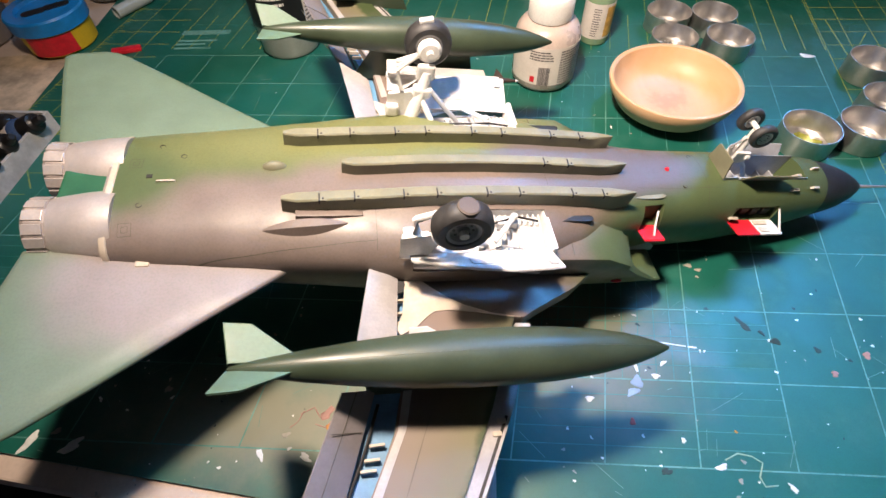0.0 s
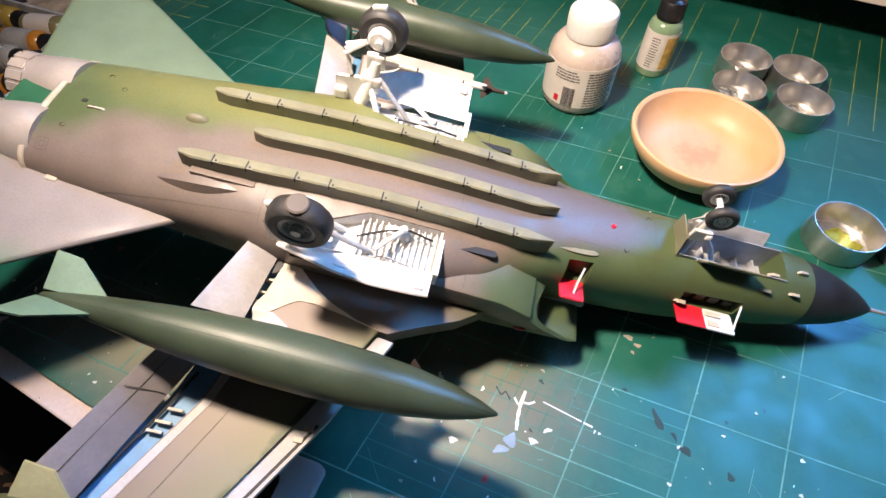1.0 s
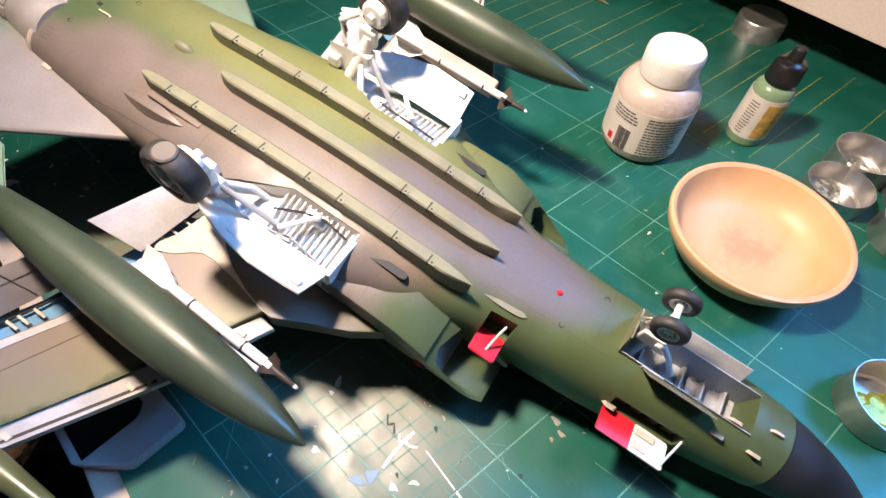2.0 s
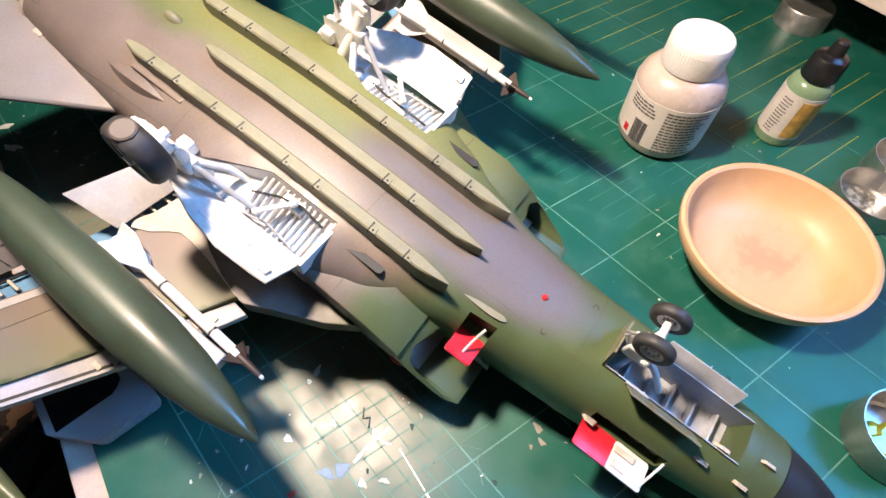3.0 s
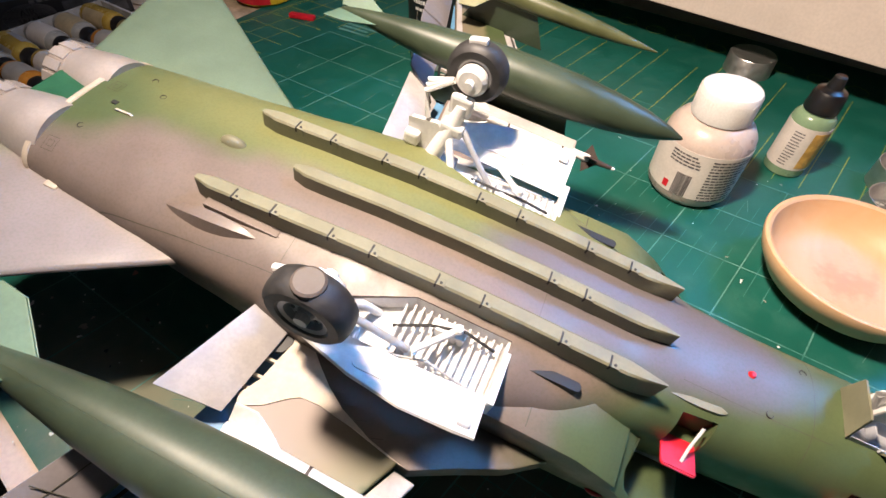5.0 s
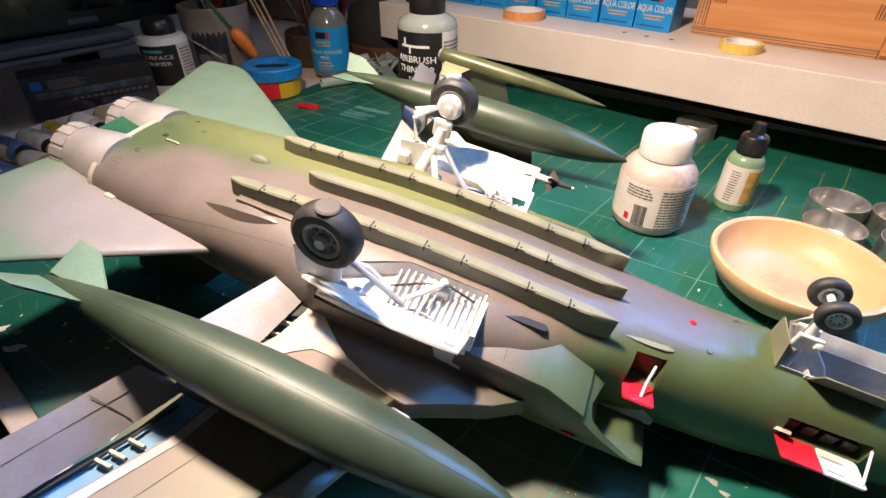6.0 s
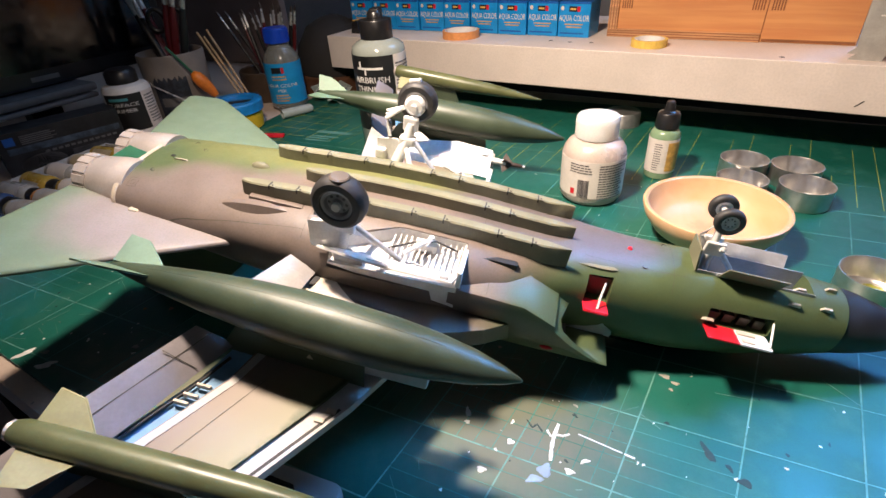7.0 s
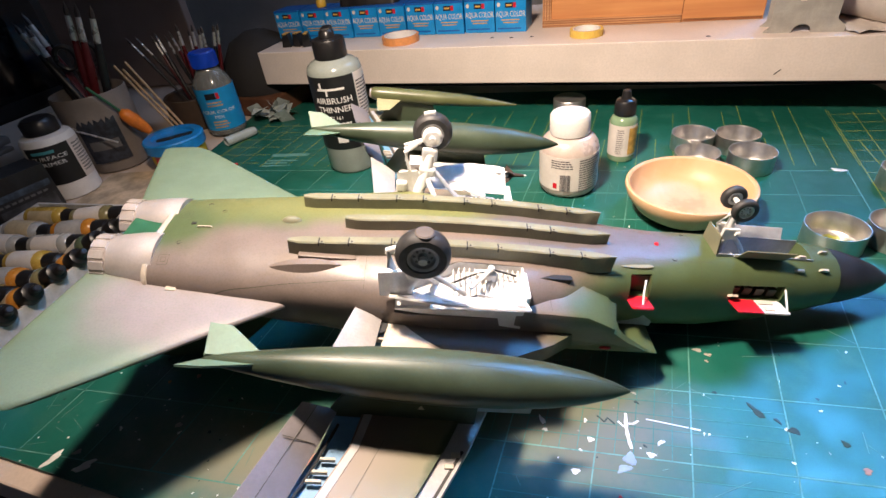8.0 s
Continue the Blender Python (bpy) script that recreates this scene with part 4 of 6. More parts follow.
    sl = part("slat", prism([(chord(a, c), y(c)) for a, c in slat], z - 0.45, z + 0.02, bevel=0.1), M_BLEACH, PLANE, "pale slat along the leading edge")
    for k in (0.05, 0.1, 0.33, 0.37, 0.66, 0.7, 0.74, 0.95):
        c = 8.2 + 13.0 * k
        a = 0.75 - (c - 7.9) * 0.33 if c < 12 else -0.62 - (c - 12.0) * 0.6
        a = chord(a, c)
        part("slat_track", box(a - 0.5, a - 0.1, y(c) - 0.11, y(c) + 0.11, z - 0.02, z + 0.12, bevel=0.03), M_PALE, sl)
    part("slat_groove", prism([(chord(a, c), y(c)) for a, c in ((-0.85, 12.3), (-3.95, 17.4), (-6.6, 21.2), (-6.72, 21.15), (-4.1, 17.35), (-1.0, 12.25))], z + 0.0, z + 0.026), M_GROOVE, sl)
    for c in (12.9, 13.45, 13.85, 17.05, 17.3):
        a = chord(-7.3 - (c - 12.5) * 0.42, c)
        part("flap_track", box(a - 0.6, a + 0.05, y(c) - 0.06, y(c) + 0.06, z - 0.1, z + 0.14, bevel=0.03), M_PALE, wing)
    part("flap_rod", tube([(chord(-7.75, 11.2), y(11.2), z - 0.05), (chord(-8.4, 13), y(13.0), z - 0.05), (chord(-10.0, 16.8), y(16.8), z - 0.05)], 0.07, 8), M_DARK, wing)
    for c in (6.3, 7.0, 7.5):
        part("flap_track", box(-6.35, -5.3, y(c) - 0.06, y(c) + 0.06, z - 0.1, z + 0.2, bevel=0.03), M_PALE, wing)
    part("actuator_hole", prism([(a, y(c)) for a, c in ((-5.6, 4.95), (-5.3, 5.1), (-5.2, 5.5), (-5.35, 5.9), (-5.6, 6.0))], z + 0.1, z + 0.28), M_DARK, PLANE, "dark opening ahead of the inner flap")


M_FLAPGREY = surface("flap_grey", (0.235, 0.215, 0.225), 0.5, vary=0.1, scale=30)
for side in (-1, 1):
    wing_side(side)


def stabilators():
    for s in (-1, 1):
        o = [(-10.3, 4.3), (-14.6, 7.2), (-18.0, 9.6), (-20.3, 11.15), (-20.9, 11.45), (-21.6, 11.55), (-23.2, 11.2), (-23.6, 10.9), (-23.4, 9.5), (-22.1, 3.0), (-21.5, 2.7), (-19.0, 3.4)]
        rings = []
        for k, h in ((1.0, 0.0), (0.985, 0.1), (0.93, 0.19), (0.6, 0.24)):
            cx, cy = -18.0, 6.4
            rings.append([(cx + (a - cx) * k, s * (cy + (c - cy) * k), h) for a, c in o])
        rings = [[(x, yy, -h) for x, yy, h in r] for r in reversed(rings)] + rings[1:]
        st = part("stabilator", loft(rings), M_TAIL, PLANE, "large swept tailplane" + (", grey with a green tip" if s < 0 else ", pale green"), smooth=50, m=at(0, 0, -3.35))
        part("pivot", box(-17.4, -16.8, *sorted((s * 3.7, s * 4.15)), 0.05, 0.3, bevel=0.1), M_PALE, st)


stabilators()


def nozzles():
    for s in (-1, 1):
        c = at(-18.6, s * 1.75, -3.3) @ pose(0, 0, 0, 0, -90, 0)
        part("jet_pipe", lathe([(0.0, -0.3), (1.72, -0.3), (1.74, 0.0), (1.66, 0.9), (1.5, 1.9), (1.42, 2.3), (1.25, 2.35), (1.2, 1.2), (0, 1.1)], 40), [M_STEEL], PLANE, "bare metal jet pipe shroud", smooth=True, m=c)
        nz = part("nozzle", lathe([(1.25, 2.2), (1.4, 2.35), (1.42, 3.1), (1.34, 3.25), (1.22, 3.2), (1.15, 2.5), (1.1, 1.6), (0, 1.5)], 14), M_STEEL2, PLANE, "petalled metal nozzle", m=c)
        for i in range(14):
            a = 2 * math.pi * i / 14 + math.pi / 14
            part("petal", box(-0.24, 0.24, -0.05, 0.07, 2.4, 3.2, bevel=0.03, m=pose(0, 0, 0, 0, 0, math.degrees(a) - 90) @ Matrix.Translation((0, 1.38, 0))), M_STEEL, nz)
    ring_in = [body_ring(x, 56, g) for x, g in ((-18.45, 0.0), (-18.48, 0.05), (-18.7, 0.05), (-18.76, 0.0))]
    part("metal_band", add_loft(bmesh.new(), ring_in, caps=False), M_PALE, PLANE, "pale riveted band round the tail", smooth=True)
    part("tail_shroud", loft([[(x, yy * k, (zz + 3.6) * k - 3.6) for x0, yy, zz in body_ring(-18.7)] for x, k in ((-18.7, 0.98), (-18.9, 0.95))]), M_STEEL2, PLANE, "bare metal tail end")


nozzles()
part("tail_panel", box(-20.9, -18.7, -1.1, 1.1, -4.4, -2.2, bevel=0.15), surface("tail_panel_green", (0.02, 0.11, 0.055), 0.45), PLANE, "dark green panel between the jet pipes")


def wheel(name, r, w, parent, m, hub_mat, label):
    prof = [(r * 0.55, -w * 0.42), (r * 0.62, -w * 0.5), (r * 0.84, -w * 0.5), (r * 0.96, -w * 0.36), (r, -w * 0.16), (r, w * 0.16), (r * 0.96, w * 0.36), (r * 0.84, w * 0.5), (r * 0.62, w * 0.5), (r * 0.55, w * 0.42)]
    bm = lathe(prof, 40)
    ob = part(name, bm, M_TYRE, parent, label, smooth=True, m=m)
    hub = [(0, w * 0.34), (r * 0.16, w * 0.34), (r * 0.2, w * 0.25), (r * 0.4, w * 0.22), (r * 0.46, w * 0.4), (r * 0.57, w * 0.44), (r * 0.57, -w * 0.44), (r * 0.46, -w * 0.4), (r * 0.3, -w * 0.2), (0, -w * 0.2)]
    part("rim", lathe(hub, 30), hub_mat, ob, smooth=30)
    for i in range(8):
        a = 2 * math.pi * i / 8
        for q in (1, -1):
            part("rim_hole", lathe([(0, 0.02), (r * 0.055, 0.02), (r * 0.055, -0.02)], 8, Matrix.Translation((r * 0.31 * math.cos(a), r * 0.31 * math.sin(a), q * w * 0.235))), M_HUBDARK, ob)
    return ob


M_HUBDARK = surface("hub_hole", (0.11, 0.11, 0.115), 0.6)
M_WORN = surface("worn_rubber", (0.1, 0.08, 0.072), 0.6)


def main_gear():
    for s in (-1, 1):
        before = set(PLANE.children)
        g = part("gear_leg", tube([(-4.5, s * 4.5, -2.3), (-4.3, s * 4.75, -1.0), (-3.85, s * 5.2, 0.4), (-3.7, s * 5.4, 1.4)], 0.42, 14, 0.3), M_WHITE, PLANE, "white main landing gear leg", smooth=True)
        part("collar", box(-4.35, -3.3, *sorted((s * 4.85, s * 5.5)), 0.0, 0.6, bevel=0.16), M_WHITE, g)
        part("casting", prism([(-5.6, -1.3), (-4.5, -1.5), (-4.2, -0.2), (-4.5, 0.3), (-5.7, 0.1)], *sorted((s * 4.95, s * 5.3)), bevel=0.08, axis="y"), M_WHITE, g)
        for k in range(8):
            part("bolt", box(-0.1, 0.1, -0.1, 0.1, -0.34, -0.16, bevel=0.03), M_WHITE, g, m=at(-3.65 + 0.46 * math.cos(k * 0.785), s * 5.72, 2.45 + 0.46 * math.sin(k * 0.785)) @ pose(0, 0, 0, 90 * s, 0, 0))
        part("fork", box(-4.25, -3.25, *sorted((s * 5.2, s * 5.55)), 0.9, 1.85, bevel=0.15), M_WHITE, g)
        part("axle", tube([(-3.65, s * 5.2, 2.45), (-3.65, s * 6.9, 2.45)], 0.2, 12), M_WHITE, g)
        part("brake", lathe([(0, -0.2), (0.62, -0.2), (0.66, 0.1), (0.5, 0.25), (0, 0.25)], 20, at(0, 0, 0)), M_WHITE, g, m=at(-3.65, s * 5.72, 2.45) @ pose(0, 0, 0, 90, 0, 0))
        for i in range(3):
            part("link", tube([(-5.0 - 0.1 * i, s * (5.1 + 0.18 * i), 0.4 + 0.2 * i), (-5.3, s * (5.3 + 0.1 * i), 1.5 + 0.2 * i), (-4.3, s * 5.5, 2.3)], 0.14, 8), M_WHITE, g, smooth=True)
        part("drag_strut", tube([(-3.5, s * 5.2, 0.5), (-2.6, s * 4.9, -0.4), (-1.2, s * 4.5, -1.7)], 0.14, 10), M_BAYSHADE, PLANE, "pale drag strut", smooth=True)
        part("side_strut", tube([(-3.9, s * 5.0, 0.0), (-3.2, s * 4.0, -1.0), (-2.6, s * 3.6, -1.9)], 0.17, 10), M_WHITE, PLANE, smooth=True)
        part("actuator", tube([(-1.0, s * 4.8, -1.0), (0.1, s * 3.6, -0.7)], 0.13, 8), M_WHITE, PLANE, "white door jack", smooth=True)
        part("jack_head", lathe([(0, 0.18), (0.16, 0.1), (0.2, -0.05), (0, -0.2)], 12), M_WHITE, PLANE, smooth=True, m=at(0.15, s * 3.55, -0.6))
        part("bay_lump", box(-5.5, -4.8, *sorted((s * 4.1, s * 4.65)), -1.2, -0.5, bevel=0.15), M_WHITE, PLANE, "white casting behind the leg")
        w = wheel("wheel", 1.27, 0.98, PLANE, at(-3.65, s * 6.35, 2.5) @ pose(0, 0, 0, 90 * (1 if s < 0 else -1), 0, 0), M_HUB if s < 0 else M_HUB, "black rubber main wheel with grey hub")
        if s > 0:
            part("chock", box(-0.45, 0.3, 1.15, 1.4, -0.16, 0.16, bevel=0.06, m=pose(0, 0, 0, 0, 0, 165)), M_WHITE, w, "small white bracket on the tyre")
        else:
            part("flat", lathe([(0, 0.05), (0.38, 0.05), (0.45, 0.0), (0.46, -0.1)], 20), M_WORN, w, "worn flat on the tyre", m=at(0.0, 1.235 * (1 if s < 0 else -1), 0) @ pose(0, 0, 0, -90 * (1 if s < 0 else -1), 0, 0))
        if s > 0:
            bpy.context.view_layer.update()
            for ob in set(PLANE.children) - before:
                if ob.name.split(".")[0] in ("gear_leg", "wheel", "drag_strut", "side_strut"):
                    ob.matrix_local = at(0.3, -0.5, -0.1) @ ob.matrix_local
    before = set(PLANE.children)
    g = part("nose_leg", tube([(15.2, 0, -2.2), (15.1, 0, -0.6), (14.95, 0, 1.0), (14.85, 0, 2.3)], 0.26, 12, 0.18), M_WHITE, PLANE, "white nose gear leg", smooth=True)
    part("axle", tube([(14.8, -0.8, 2.45), (14.8, 0.8, 2.45)], 0.14, 10), M_WHITE, g)
    part("scissor", tube([(14.7, 0, 0.2), (14.2, 0, 1.0), (14.65, 0, 1.8)], 0.12, 8), M_WHITE, g, smooth=True)
    part("nose_strut", tube([(15.1, 0.1, 0.6), (16.4, 0.1, -0.7), (17.2, 0.1, -1.8)], 0.14, 8), M_WHITE, PLANE, smooth=True)
    for s in (-1, 1):
        part("fork_lug", box(14.5, 15.5, s * 0.3 - 0.1, s * 0.3 + 0.1, 0.1, 0.9, bevel=0.08), M_WHITE, g)
        part("taxi_light", lathe([(0, 0.16), (0.15, 0.16), (0.19, 0.1), (0.16, -0.1), (0, -0.14)], 12), M_WHITE, g, m=at(15.35, s * 0.35, 0.6) @ pose(0, 0, 0, 0, 90, 0))
        wheel("nose_wheel", 0.72, 0.46, PLANE, at(14.8, s * 0.68, 2.45) @ pose(0, 0, 0, 90 * (1 if s < 0 else -1), 0, 0), M_WHITE, "small black twin nose wheel with pale hub")
    bpy.context.view_layer.update()
    for ob in set(PLANE.children) - before:
        ob.matrix_local = at(-0.5, 0, -0.08) @ ob.matrix_local


main_gear()


def stores():
    for s in (-1, 1):
        x0, y0, z0, yaw, long = (-0.36, -10.75, -0.6, -1.8, 0.92) if s < 0 else (0.42, 11.29, -0.65, 2.0, 0.955)
        prof = [(0.0, 6.5), (0.1, 6.4), (0.42, 5.6), (0.78, 4.3), (1.06, 2.6), (1.24, 0.6), (1.3, -1.6), (1.29, -3.6), (1.18, -5.8), (0.95, -8.2), (0.66, -10.4), (0.36, -12.2), (0.14, -13.2), (0.0, -13.35)]
        t = part("drop_tank", lathe(prof, 44), M_TANK, PLANE, "long dark green drop tank", smooth=True, m=at(x0, y0, z0, 0, 0, yaw) @ pose(0, 0, 0, 0, 90, 0) @ Matrix.Diagonal((0.9, 0.9, long, 1)))
        th = radians(97 if s < 0 else 83)
        part("seam", tube([(-q * math.sin(th), q * math.cos(th), h) for q, h in prof[1:-1]], 0.012, 6), M_TANK, t, "fine raised joint along the tank", smooth=True)
        for ang in (8, 136):
            f = part("tank_fin", prism([(0.25, -10.4), (1.9, -12.5), (2.0, -13.6), (0.25, -13.3)], -0.05, 0.05, bevel=0.03, axis="y"), M_TANKFIN, t, "pale green tail fin", m=pose(0, 0, 0, 0, 0, 0))
            th = radians(ang if s < 0 else 180 - ang)
            f.matrix_local = pose(0, 0, 0, 0, 0, math.degrees(math.atan2(math.cos(th), -math.sin(th)))) @ Matrix.Diagonal((1 if s < 0 else 0.78, 1, 1, 1))
        pl_ = prism([(0.9 if s > 0 else -0.6, -3.7), (-7.2, -3.7), (-6.2, -1.9), (-4.5, -1.5), (-0.8, -1.5), (0.4 if s > 0 else -0.6, -1.9)], -0.22, 0.22, bevel=0.12, axis="y")
        py = part("pylon", pl_, M_TANK, PLANE, "dark pylon between wing and tank", m=at(0.4 if s > 0 else -0.3, y0, 0, 0, 0, yaw))
        part("marking", prism([(-0.16, 0), (0.16, 0), (0, 0.3)], -0.23 if s < 0 else 0.215, -0.215 if s < 0 else 0.23, axis="y"), M_PALE, py, "small triangle marking", m=at(-3.0, 0, -2.8))
        # missile on the inner rail
        ml = at(-0.75 if s < 0 else -0.1, s * (9.2 if s < 0 else 9.72), -3.15 if s < 0 else -2.6, 0, 0, -2.5 if s < 0 else 0) @ pose(0, 0, 0, 0, 90, 0)
        mi = part("missile", lathe([(0, 2.9), (0.2, 2.9), (0.22, 2.7), (0.22, -4.6), (0.19, -4.75), (0, -4.75)], 18), M_WHITE, PLANE, "white air to air missile", smooth=30, m=ml)
        part("seeker", lathe([(0, 4.2), (0.07, 4.17), (0.12, 4.0), (0.15, 3.6), (0.2, 2.9), (0, 2.9)], 14), M_BROWN, mi, "dark brown seeker head", smooth=True)
        part("seeker_tip", lathe([(0, 4.36), (0.08, 4.3), (0.1, 4.16), (0, 4.12)], 10), M_WHITE, mi, "white seeker cap", smooth=True)
        for zz in (-1.6, 1.4):
            part("band", lathe([(0.2, zz - 0.06), (0.235, zz - 0.05), (0.235, zz + 0.05), (0.2, zz + 0.06)], 18), M_BROWN, mi, "brown band")
        for i in range(4):
            a = 45 + 90 * i
            part("canard", prism([(0.15, 2.55), (0.75, 2.75), (0.15, 3.35)], -0.025, 0.025, axis="y"), M_BROWN, mi, m=pose(0, 0, 0, 0, 0, a))
            part("missile_fin", prism([(0.2, -4.7), (0.95, -4.7), (1.0, -3.9), (0.65, -3.3), (0.2, -2.7)], -0.04, 0.04, bevel=0.015, axis="y"), M_WHITE, mi, m=pose(0, 0, 0, 0, 0, a))
        part("launcher", box(-4.4, 1.9, *sorted((s * 9.6, s * 10.45)), -3.5 if s < 0 else -3.15, -2.7 if s < 0 else -2.35, bevel=0.12), M_BLEACH, PLANE, "pale launcher rail beside the pylon")
        # outboard pod
        pr = [(0, 7.3), (0.06, 7.2), (0.2, 6.2), (0.42, 4.4), (0.58, 2.4), (0.66, 0.2), (0.66, -4.6), (0.62, -5.6), (0.5, -5.9), (0.0, -6.0)]
        pd = part("pod", lathe(pr, 32), M_POD, PLANE, "slim olive green pod with a pointed nose", smooth=40, m=at(-2.8 if s > 0 else -4.9, 19.7 if s > 0 else -17.15, -1.2 if s > 0 else -1.75) @ pose(0, 0, 0, 0, 0, 0 if s > 0 else 1.7) @ pose(0, 0, 0, 0, 90, 0) @ Matrix.Diagonal((0.92, 0.92, 1, 1) if s > 0 else (0.78, 0.78, 1, 1)))
        part("cap", lathe([(0, -5.92), (0.4, -5.92), (0.46, -6.05), (0.3, -6.12), (0, -6.1)], 20), M_STEEL2, pd)
        for ang in ((24, 186) if s < 0 else (205, 285)):
            th = radians(ang)
            part("pod_fin", prism([(0.5, -3.2), (1.9, -4.2), (2.1, -5.2), (0.5, -5.4)], -0.06, 0.06, bevel=0.03, axis="y"), M_PODFIN, pd, "pale olive fin", m=pose(0, 0, 0, 0, 0, math.degrees(math.atan2(math.cos(th), -math.sin(th)))))
        part("pod_pylon", prism([(-2.4, -3.7), (-8.0, -3.7), (-6.8, -1.6 if s > 0 else -2.1), (-3.4, -1.6 if s > 0 else -2.1)], -0.18, 0.18, bevel=0.1, axis="y"), M_TANK, PLANE, "dark outer pylon", m=at(0 if s > 0 else -2.0, 19.7 if s > 0 else -17.2, 0))


stores()


# ---- things on the mat ----
def wood_bowl():
    m, nt, bs = shader("turned_wood")
    v = coords(nt)
    n = nt.nodes.new("ShaderNodeTexNoise")
    n.inputs["Scale"].default_value, n.inputs["Detail"].default_value, n.inputs["Distortion"].default_value = 60, 4, 1.2
    mp = nt.nodes.new("ShaderNodeMapping")
    mp.inputs[1].default_value, mp.inputs[3].default_value = (0.03, 0.015, 0), (1, 0.22, 1)
    nt.links.new(v, mp.inputs[0]), nt.links.new(mp.outputs[0], n.inputs[0])
    c = link_mix(nt, ramp(nt, n.outputs["Fac"], 0.1, 0.9), (0.6, 0.35, 0.185), (0.64, 0.42, 0.25))
    c = link_mix(nt, ramp(nt, noise_tex(nt, 38, 3, 0.6, vec=v), 0.5, 0.75, 0, 0.5), c, (0.58, 0.36, 0.21))
    c = link_mix(nt, patch(nt, v, 0.3, 0.2, 0.9, 2.0, 2.6, 3, 0.1, 1.0, wob=ramp(nt, noise_tex(nt, 90, 3, 0.6, vec=v), 0.2, 0.8, -0.7, 0.7, False)), c, (0.58, 0.3, 0.165))
    nt.links.new(c, bs.inputs["Base Color"])
    bs.inputs["Roughness"].default_value = 0.45
    add_bump(nt, bs, n.outputs["Fac"], 0.03, 0.0003)
    prof = [(0, 0), (2.4, 0), (3.0, 0.2), (4.1, 1.1), (4.8, 2.3), (5.0, 3.05), (4.97, 3.25), (4.8, 3.3), (4.62, 3.18), (4.4, 2.4), (3.9, 1.5), (3.2, 1.0), (2, 0.8), (0, 0.75)]
    b = part("wood_bowl", lathe(prof, 64), m, smooth=True)
    b.matrix_world = at(19.87, 32.2, 0.02) @ Matrix.Diagonal((1.13, 1.13, 1.0, 1))
    tagged(b, "shallow turned pale wooden bowl with paint stains", "bowl")


wood_bowl()

M_OILY = surface("green_gold_paint", (0.32, 0.33, 0.04), 0.15, 0.3, vary=0.2, scale=200)
M_RESIDUE = surface("paint_residue", (0.45, 0.44, 0.4), 0.25, 0.4, vary=0.4, scale=200)


def cup(x, y, r=1.75, h=1.75, z=0.02, paint=None, turn=0, flip=False):
    c = thing("aluminium_cup", at(x, y, z, 180 if flip else 0, 0, turn) if not flip else at(x, y, z + h, 180, 0, turn), "small round aluminium paint cup" + (" with green gold paint in it" if paint else " with dried residue"), "cup", "aluminium cups")
    w = 0.05
    part("body", lathe([(0, 0), (r * 0.96, 0), (r, 0.12), (r * 1.01, h - 0.05), (r * 1.02, h), (r * 0.99, h), (r - w, h - 0.06), (r - w - 0.02, 0.2), (r * 0.9, w), (0, w)], 40), M_ALU, c, smooth=True)
    bm = bmesh.new()
    random.seed(int(x * 10 + y))
    blob(bm, 0.15, -0.1, r * 0.72, 17, w, 0.03, 1.15, random.uniform(0, 3))
    part("residue", bm, paint or M_RESIDUE, c)
    if paint:
        bm = bmesh.new()
        blob(bm, 0.4, 0.2, r * 0.45, 15, w + 0.04, 0.12, 1.8, 0.5)
        part("residue", bm, paint, c)
    return c


for x, y, h in ((23.5, 46.3, 2.0), (28.1, 45.8, 2.0), (28.2, 41.2, 2.0), (23.0, 41.9, 1.7)):
    cup(x, y, 2.25, h, turn=x * 40)
cup(30.1, 27.0, 2.25, 2.0, paint=M_OILY)
for x, y in ((35.0, 27.4), (38.5, 30.7), (40.2, 36.6)):
    cup(x, y, 2.2, 2.0, turn=x * 33)
cup(10.3, 60.2, 2.25, 1.8, flip=True)


def label_band(name, parent, r, z0, z1, a0, a1, mat, n=24, label=""):
    """A paper label round part of a bottle."""
    bm = bmesh.new()
    rows = [[], [], [], []]
    for i in range(n + 1):
        a = radians(a0 + (a1 - a0) * i / n)
        for j, (q, z) in enumerate(((r, z0), (r + 0.025, z0), (r + 0.025, z1), (r, z1))):
            rows[j].append(bm.verts.new((q * math.sin(a), -q * math.cos(a), z)))
    for p, q in zip(rows, rows[1:]):
        for i in range(n):
            bm.faces.new((p[i], p[i + 1], q[i + 1], q[i]))
    return part(name, bm, mat, parent, label, smooth=True)


def text_bars(parent, r, a0, a1, z0, z1, rows, mat, seed, thick=0.5):
    """Unreadable small print: broken bars in rows round a bottle."""
    rng = random.Random(seed)
    bm = bmesh.new()
    dz = (z1 - z0) / rows
    for i in range(rows):
        z = z1 - dz * (i + 0.5)
        a, end = a0, a1 - rng.random() * (a1 - a0) * 0.25
        while a < end:
            w = rng.uniform(2.5, 9)
            b = min(end, a + w)
            k = max(1, int((b - a) / 4))
            for j in range(k):
                p0, p1 = radians(a + (b - a) * j / k), radians(a + (b - a) * (j + 1) / k)
                vs = [bm.verts.new((r * math.sin(p), -r * math.cos(p), zz)) for p, zz in ((p0, z - dz * thick / 2), (p1, z - dz * thick / 2), (p1, z + dz * thick / 2), (p0, z + dz * thick / 2))]
                bm.faces.new(vs)
            a = b + 1.2
    return part("small_print", bm, mat, parent)


